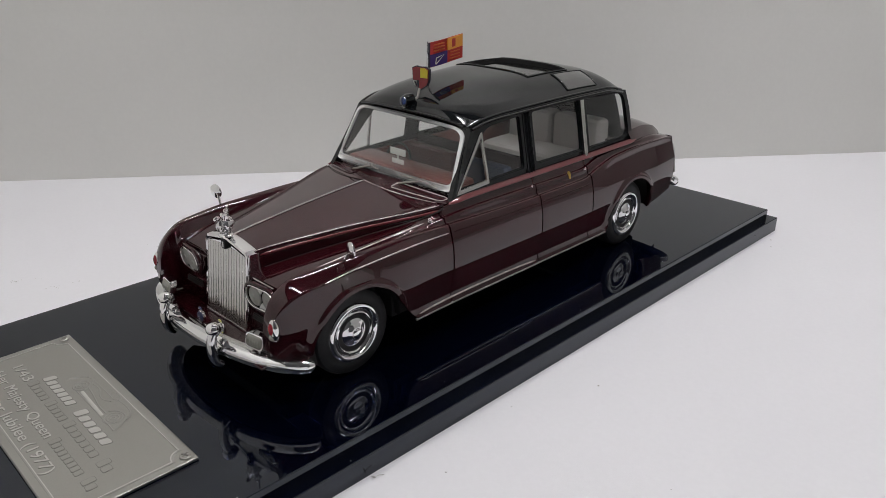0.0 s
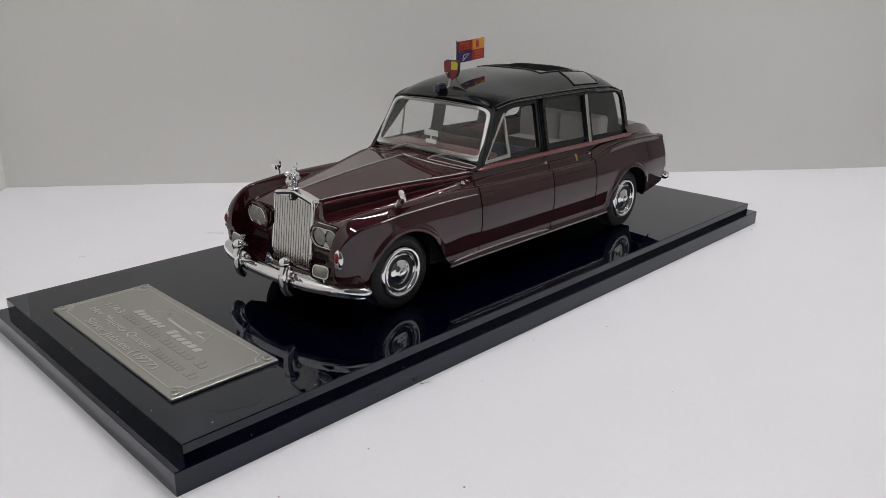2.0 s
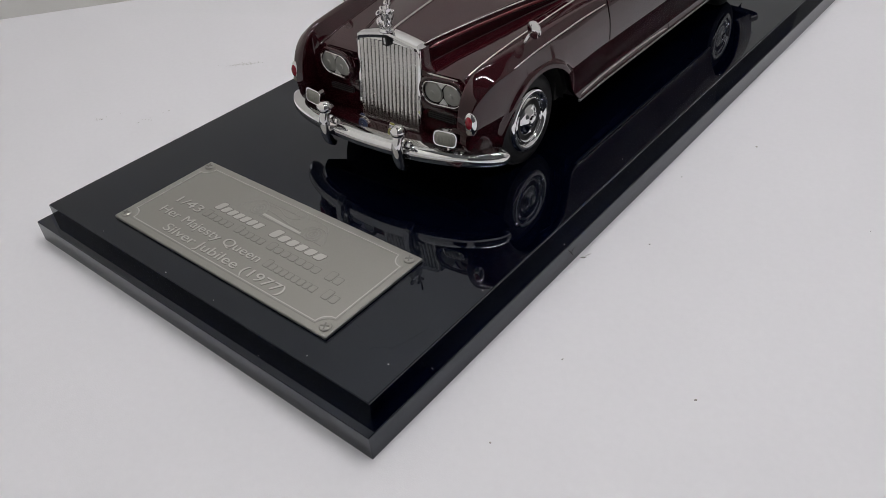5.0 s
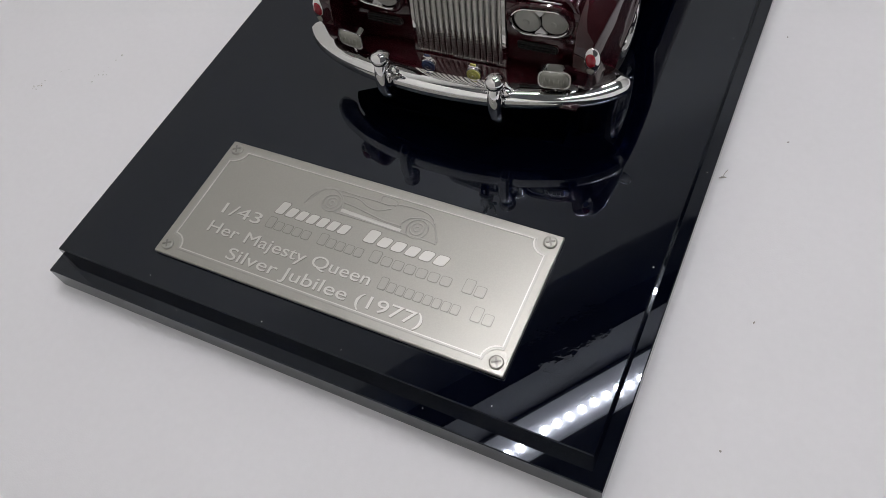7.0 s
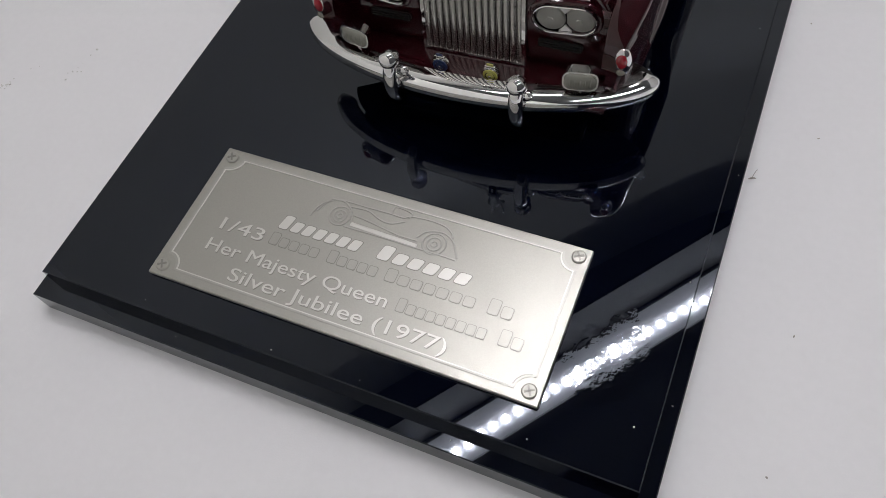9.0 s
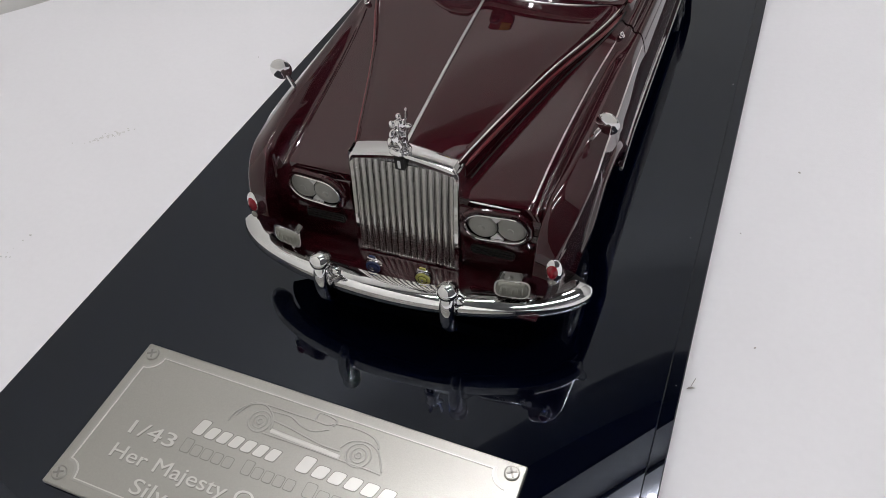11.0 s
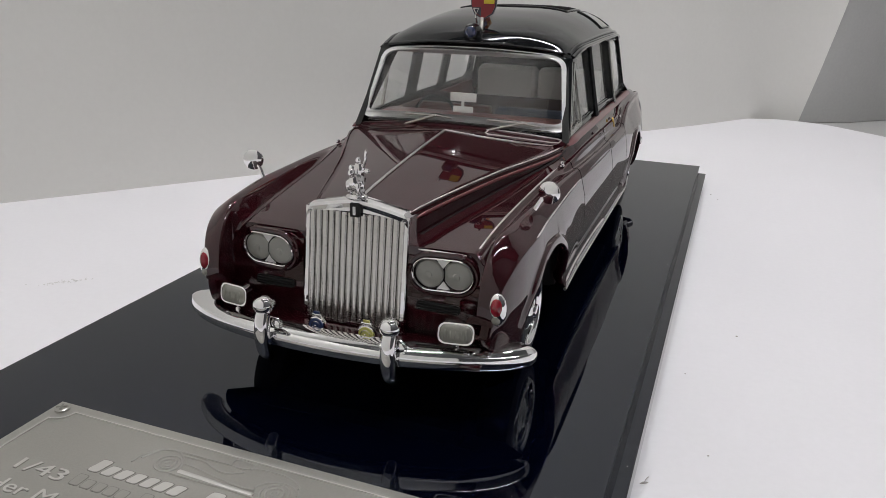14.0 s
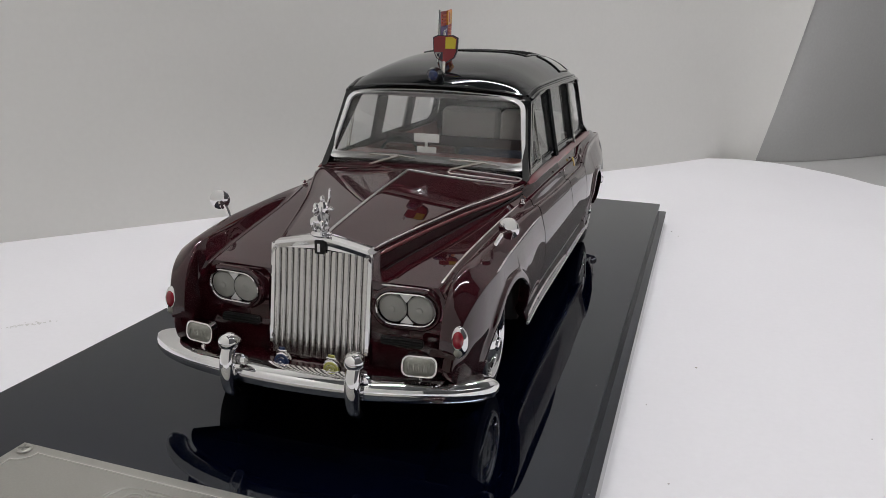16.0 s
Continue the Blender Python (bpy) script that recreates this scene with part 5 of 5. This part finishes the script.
part("lamp_bracket", add_to(sweep([spot_at + Vector((0.02, 0.03, -0.04)), spot_at + Vector((0.04, 0.09, 0.02)), spot_at + Vector((0.03, 0.12, 0.09))], ring(0.012, 0.010, 8)), sweep([spot_at + Vector((-0.05, 0.06, -0.04)), spot_at + Vector((0.03, 0.10, 0.02)), spot_at + Vector((0.10, 0.12, -0.02))], ring(0.008, 0.008, 8))), DULL_METAL, lamp_base)

SH = Vector((0.040, 1.50, 1.975))


def shield_part(poly, depth, mat, name, parent, lift=0.0):
    return part(name, plate_mesh(poly, [], lambda a, b, d: SH + Vector((a * 0.80, -lift + d + 0.13 * a, b * 0.85)), depth), mat, parent)


SHIELD = [(-0.105, 0.085), (-0.06, 0.105), (0.0, 0.10), (0.06, 0.105), (0.105, 0.085), (0.10, -0.02), (0.075, -0.075), (0.0, -0.12), (-0.075, -0.075), (-0.10, -0.02)]
shield = shield_part(SHIELD, 0.03, SHIELD_RED, "roof_shield", car)
shield_part([(a * 1.10, b * 1.09) for a, b in SHIELD], 0.02, SHIELD_DARK, "dark_border", shield, -0.006)
tagged(shield, "painted red, yellow and dark roof shield")
shield_part([(0.005, 0.0), (0.095, 0.0), (0.10, 0.08), (0.06, 0.098), (0.005, 0.095)], 0.01, SHIELD_YELLOW, "yellow_quarter", shield, 0.006)
shield_part([(-0.092, -0.03), (-0.02, -0.03), (-0.02, -0.10), (-0.07, -0.068)], 0.01, SHIELD_DARK, "dark_quarter", shield, 0.006)
part("harp", sweep([SH + Vector((a * 0.85, -0.010 + 0.13 * a, b * 0.85)) for a, b in ((-0.078, -0.040), (-0.035, -0.038), (-0.055, -0.085), (-0.078, -0.040))], ring(0.005, 0.005, 6)), PALE_CARD, shield)

FL = Vector((-0.075, 1.70, 0))
FDIR = Vector((-0.10, 0.995, 0)).normalized()
pole = part("flagpole", sweep([Vector((FL.x, FL.y, w)) for w in (1.79, 1.9, 2.1, 2.25)], ring(0.009, 0.009, 8), up=(0, 1, 0)), CHROME, car, "thin chrome flagpole")
F_LEN, F_LOW, F_HIGH = 0.53, 2.015, 2.235


def flag_lay(off):
    side = Vector((FDIR.y, -FDIR.x, 0))
    return lambda a, b, d: FL + FDIR * a + side * (0.010 * math.sin(a * 9) + off - d) + Vector((0, 0, F_LOW + (F_HIGH - F_LOW) * b + 0.03 * a / F_LEN))


def flag_piece(name, a0, a1, b0, b1, mat, parent, label="", rise=0.0):
    outline = subdivided([(a0 * F_LEN, b0), (a1 * F_LEN, b0), (a1 * F_LEN, b1), (a0 * F_LEN, b1)], 0.06)
    return part(name, plate_mesh(outline, [], flag_lay(0.005 + rise), 0.010 + 2 * rise), mat, parent, label)


flag = flag_piece("flag", 0.0, 1.0, 0.0, 1.0, FLAG_RED, pole, "small red, gold and blue quartered flag")
flag.parent = car
flag.matrix_parent_inverse = Matrix.Translation(car.location).inverted()
flag_piece("gold_quarter", 0.53, 0.995, 0.5, 0.99, FLAG_GOLD, flag, "gold quarter", 0.002)
flag_piece("blue_quarter", 0.06, 0.52, 0.01, 0.5, FLAG_BLUE, flag, "blue quarter", 0.002)
flag_piece("gold_emblem", 0.66, 0.88, 0.58, 0.92, FLAG_RED, flag, "", 0.004)
flag_piece("hoist_band", 0.0, 0.06, 0.0, 1.0, SHIELD_DARK, flag, "dark hoist edge", 0.002)
for b in (0.60, 0.72, 0.84):
    flag_piece("gold_line", 0.16, 0.44, b, b + 0.035, FLAG_LINE, flag, "", 0.003)
for b in (0.10, 0.23, 0.36):
    flag_piece("gold_line", 0.62, 0.92, b, b + 0.035, FLAG_LINE, flag, "", 0.003)
side = Vector((FDIR.y, -FDIR.x, 0))
for x in (1, -1):
    part("harp", sweep([flag_lay(0.012 * x)(a * F_LEN, b, 0) for a, b in ((0.18, 0.10), (0.20, 0.33), (0.42, 0.40), (0.20, 0.10), (0.18, 0.10))], ring(0.005, 0.005, 6)), PALE_CARD, flag)

# ---- inside the cabin ----
part("dashboard", box_mesh((-0.68, 1.24, 0.95), (0.68, 1.52, 1.200), 0.03), WOOD, car, "red-brown dashboard")
part("scuttle_shelf", box_mesh((-0.69, 1.15, 1.04), (0.69, 1.30, 1.135), 0.015), WOOD, car)
steering = part("steering_wheel", sweep([Vector((-0.34 + 0.165 * math.cos(a), 1.56 + 0.05 * math.sin(a), 1.13 + 0.155 * math.sin(a))) for a in np.linspace(0, 2 * math.pi, 33)], ring(0.012, 0.012, 8), up=(0, 1, -0.3)), DARK, car, "thin dark steering wheel")
part("steering_column", sweep([Vector((-0.34, 1.44, 1.06)), Vector((-0.34, 1.57, 1.13))], ring(0.03, 0.03, 10)), DARK, steering)
seat = part("front_seat", box_mesh((-0.66, 1.70, 0.60), (0.66, 2.02, 0.93), 0.06, 3), BLUE_SEAT, car, "navy bench seat")
for x in (-1, 1):
    part("seat_back", box_mesh((0.33 * x - 0.31, 1.98, 0.85), (0.33 * x + 0.31, 2.10, 1.17), 0.05, 3), BLUE_SEAT if x > 0 else WOOD, seat)
part("partition", box_mesh((-0.67, 2.13, 0.70), (0.67, 2.17, 1.24), 0.01), CARPET, car)
rear_seat = part("rear_seat", box_mesh((-0.64, 3.10, 0.60), (0.64, 3.60, 0.98), 0.07, 3), BEIGE_SEAT, car, "pale cloth rear seat")
for x in (-1, 1):
    part("seat_back", box_mesh((0.31 * x - 0.30, 3.52, 0.90), (0.31 * x + 0.30, 3.74, 1.33), 0.07, 3), BEIGE_SEAT, rear_seat)
part("cabin_floor", box_mesh((-0.70, 1.20, 0.55), (0.70, 3.80, 0.60)), CARPET, car)
for x in (-1, 1):
    part("door_lining", box_mesh((x * 0.735 - 0.012, 1.30, 0.60), (x * 0.735 + 0.012, 3.80, 1.15), 0.008), WOOD, car)
part("rear_shelf", box_mesh((-0.66, 3.66, 1.08), (0.66, 3.80, 1.12)), CARPET, car)
card = part("dash_card", box_mesh((-0.110, 1.262, 1.310), (0.085, 1.272, 1.372), 0.004), PALE_CARD, car, "pale card sign on the dashboard")
part("card_stem", box_mesh((-0.025, 1.264, 1.27), (-0.005, 1.270, 1.312)), PALE_CARD, card)
part("lower_card", box_mesh((-0.085, 1.258, 1.232), (0.065, 1.266, 1.277), 0.004), PALE_CARD, card)

# the finished model is set down, turned about its front axle
car.matrix_basis = Matrix.Translation(Vector((0, -0.015, 0)) * S) @ Matrix.Translation((0, 0, TOP * S)) @ Matrix.Rotation(YAW, 4, "Z") @ Matrix.Translation((0, 0, -TOP * S)) @ Matrix.Translation(car.location)

# ---- crumbs of dust on the sheet ----
def crumb_mesh(u, v, size, seed):
    rnd = random.Random(seed)
    bm = ball_mesh((0, 0, 0), (size, size * rnd.uniform(0.4, 0.9), size * 0.35), 7, 5)
    for q in bm.verts:
        q.co *= rnd.uniform(0.7, 1.25)
    bmesh.ops.rotate(bm, verts=bm.verts, matrix=Matrix.Rotation(rnd.uniform(0, 6.3), 3, "Z"))
    bmesh.ops.translate(bm, verts=bm.verts, vec=(u, v, TABLE + size * 0.25))
    return bm


dust = bmesh.new()
for k, (u, v, size) in enumerate(((2.03, 1.59, 0.013), (2.00, -1.37, 0.012), (2.77, -1.21, 0.013), (3.93, -0.29, 0.014), (1.91, -0.07, 0.011), (2.01, -2.12, 0.010), (1.72, 0.85, 0.009), (3.1, 0.9, 0.008), (2.6, -2.6, 0.009), (-3.42, -1.20, 0.012), (-2.6, 1.8, 0.009), (1.66, 5.7, 0.016), (1.75, 5.5, 0.010), (4.6, 1.6, 0.010))):
    add_to(dust, crumb_mesh(u, v, size * 0.75, k))
whole("dust_specks", dust, CRUMB, "scattered tiny grey dust specks on the white sheet", "dust", kind="stuff")


def lint_mesh(u, v):
    """A flat sliver with one loose thread."""
    bm = sweep([Vector((u - 0.020 + 0.014 * q, v - 0.012 + 0.009 * q - 0.002 * q * q, TABLE + 0.012 + 0.004 * q)) for q in range(4)], ring(0.007, 0.006, 6), scale=[0.3, 1.0, 0.9, 0.2])
    add_to(bm, sweep([Vector((u + 0.004 * q, v + 0.010 + 0.016 * q, TABLE + 0.010 + 0.006 * math.sin(q))) for q in range(5)], ring(0.002, 0.002, 5)))
    return bm


whole("lint", lint_mesh(1.612, -0.47), CRUMB, "small grey sliver of lint beside the black plinth", "lint")

flecks = bmesh.new()
fleck_rnd = random.Random(5)
for u, v, w, size in ((1.38, -2.20, 0.0, 0.012), (1.44, -1.40, 0.0, 0.008), (0.95, -2.42, 0.0, 0.008), (0.10, -2.43, 0.0, 0.010), (-0.40, -2.44, 0.0, 0.009), (-1.2, -2.42, 0.0, 0.007), (1.42, 0.4, 0.0, 0.007), (1.45, 2.1, 0.0, 0.008), (1.1, -1.2, 0.0, 0.006), (-1.5, 0.2, 0.0, 0.006), (-1.2, 2.0, 0.0, 0.006), (1.52, -2.0, -0.122, 0.010), (1.53, -0.6, -0.122, 0.009), (0.6, -2.52, -0.122, 0.009), (-1.0, -2.52, -0.122, 0.008)):
    add_to(flecks, ball_mesh((u, v, w + size * 0.3), (size * fleck_rnd.uniform(0.2, 0.6), size * fleck_rnd.uniform(0.2, 0.6), size * 0.2), 8, 5))
whole("dust_flecks", flecks, PALE_CARD, "tiny pale dust flecks on the black plinth", "dust", kind="stuff", sharp=70)


scuffs = bmesh.new()
scuff_rnd = random.Random(21)
for u0, v0, along, count in ((-3.2, 0.4, Vector((0.72, 0.69)), 46), (-3.44, -1.18, Vector((0.5, 0.87)), 12), (-3.0, -0.9, Vector((0.2, 0.98)), 9)):
    for k in range(count):
        step, aside = scuff_rnd.gauss(0, 0.11), scuff_rnd.gauss(0, 0.018)
        q = Vector((u0, v0)) + along * step + Vector((-along.y, along.x)) * aside
        add_to(scuffs, crumb_mesh(q.x, q.y, scuff_rnd.uniform(0.004, 0.011), 100 + k))
whole("paper_scuffs", scuffs, SMUDGE, "faint pale scuff marks on the white sheet", "scuff marks", kind="stuff")
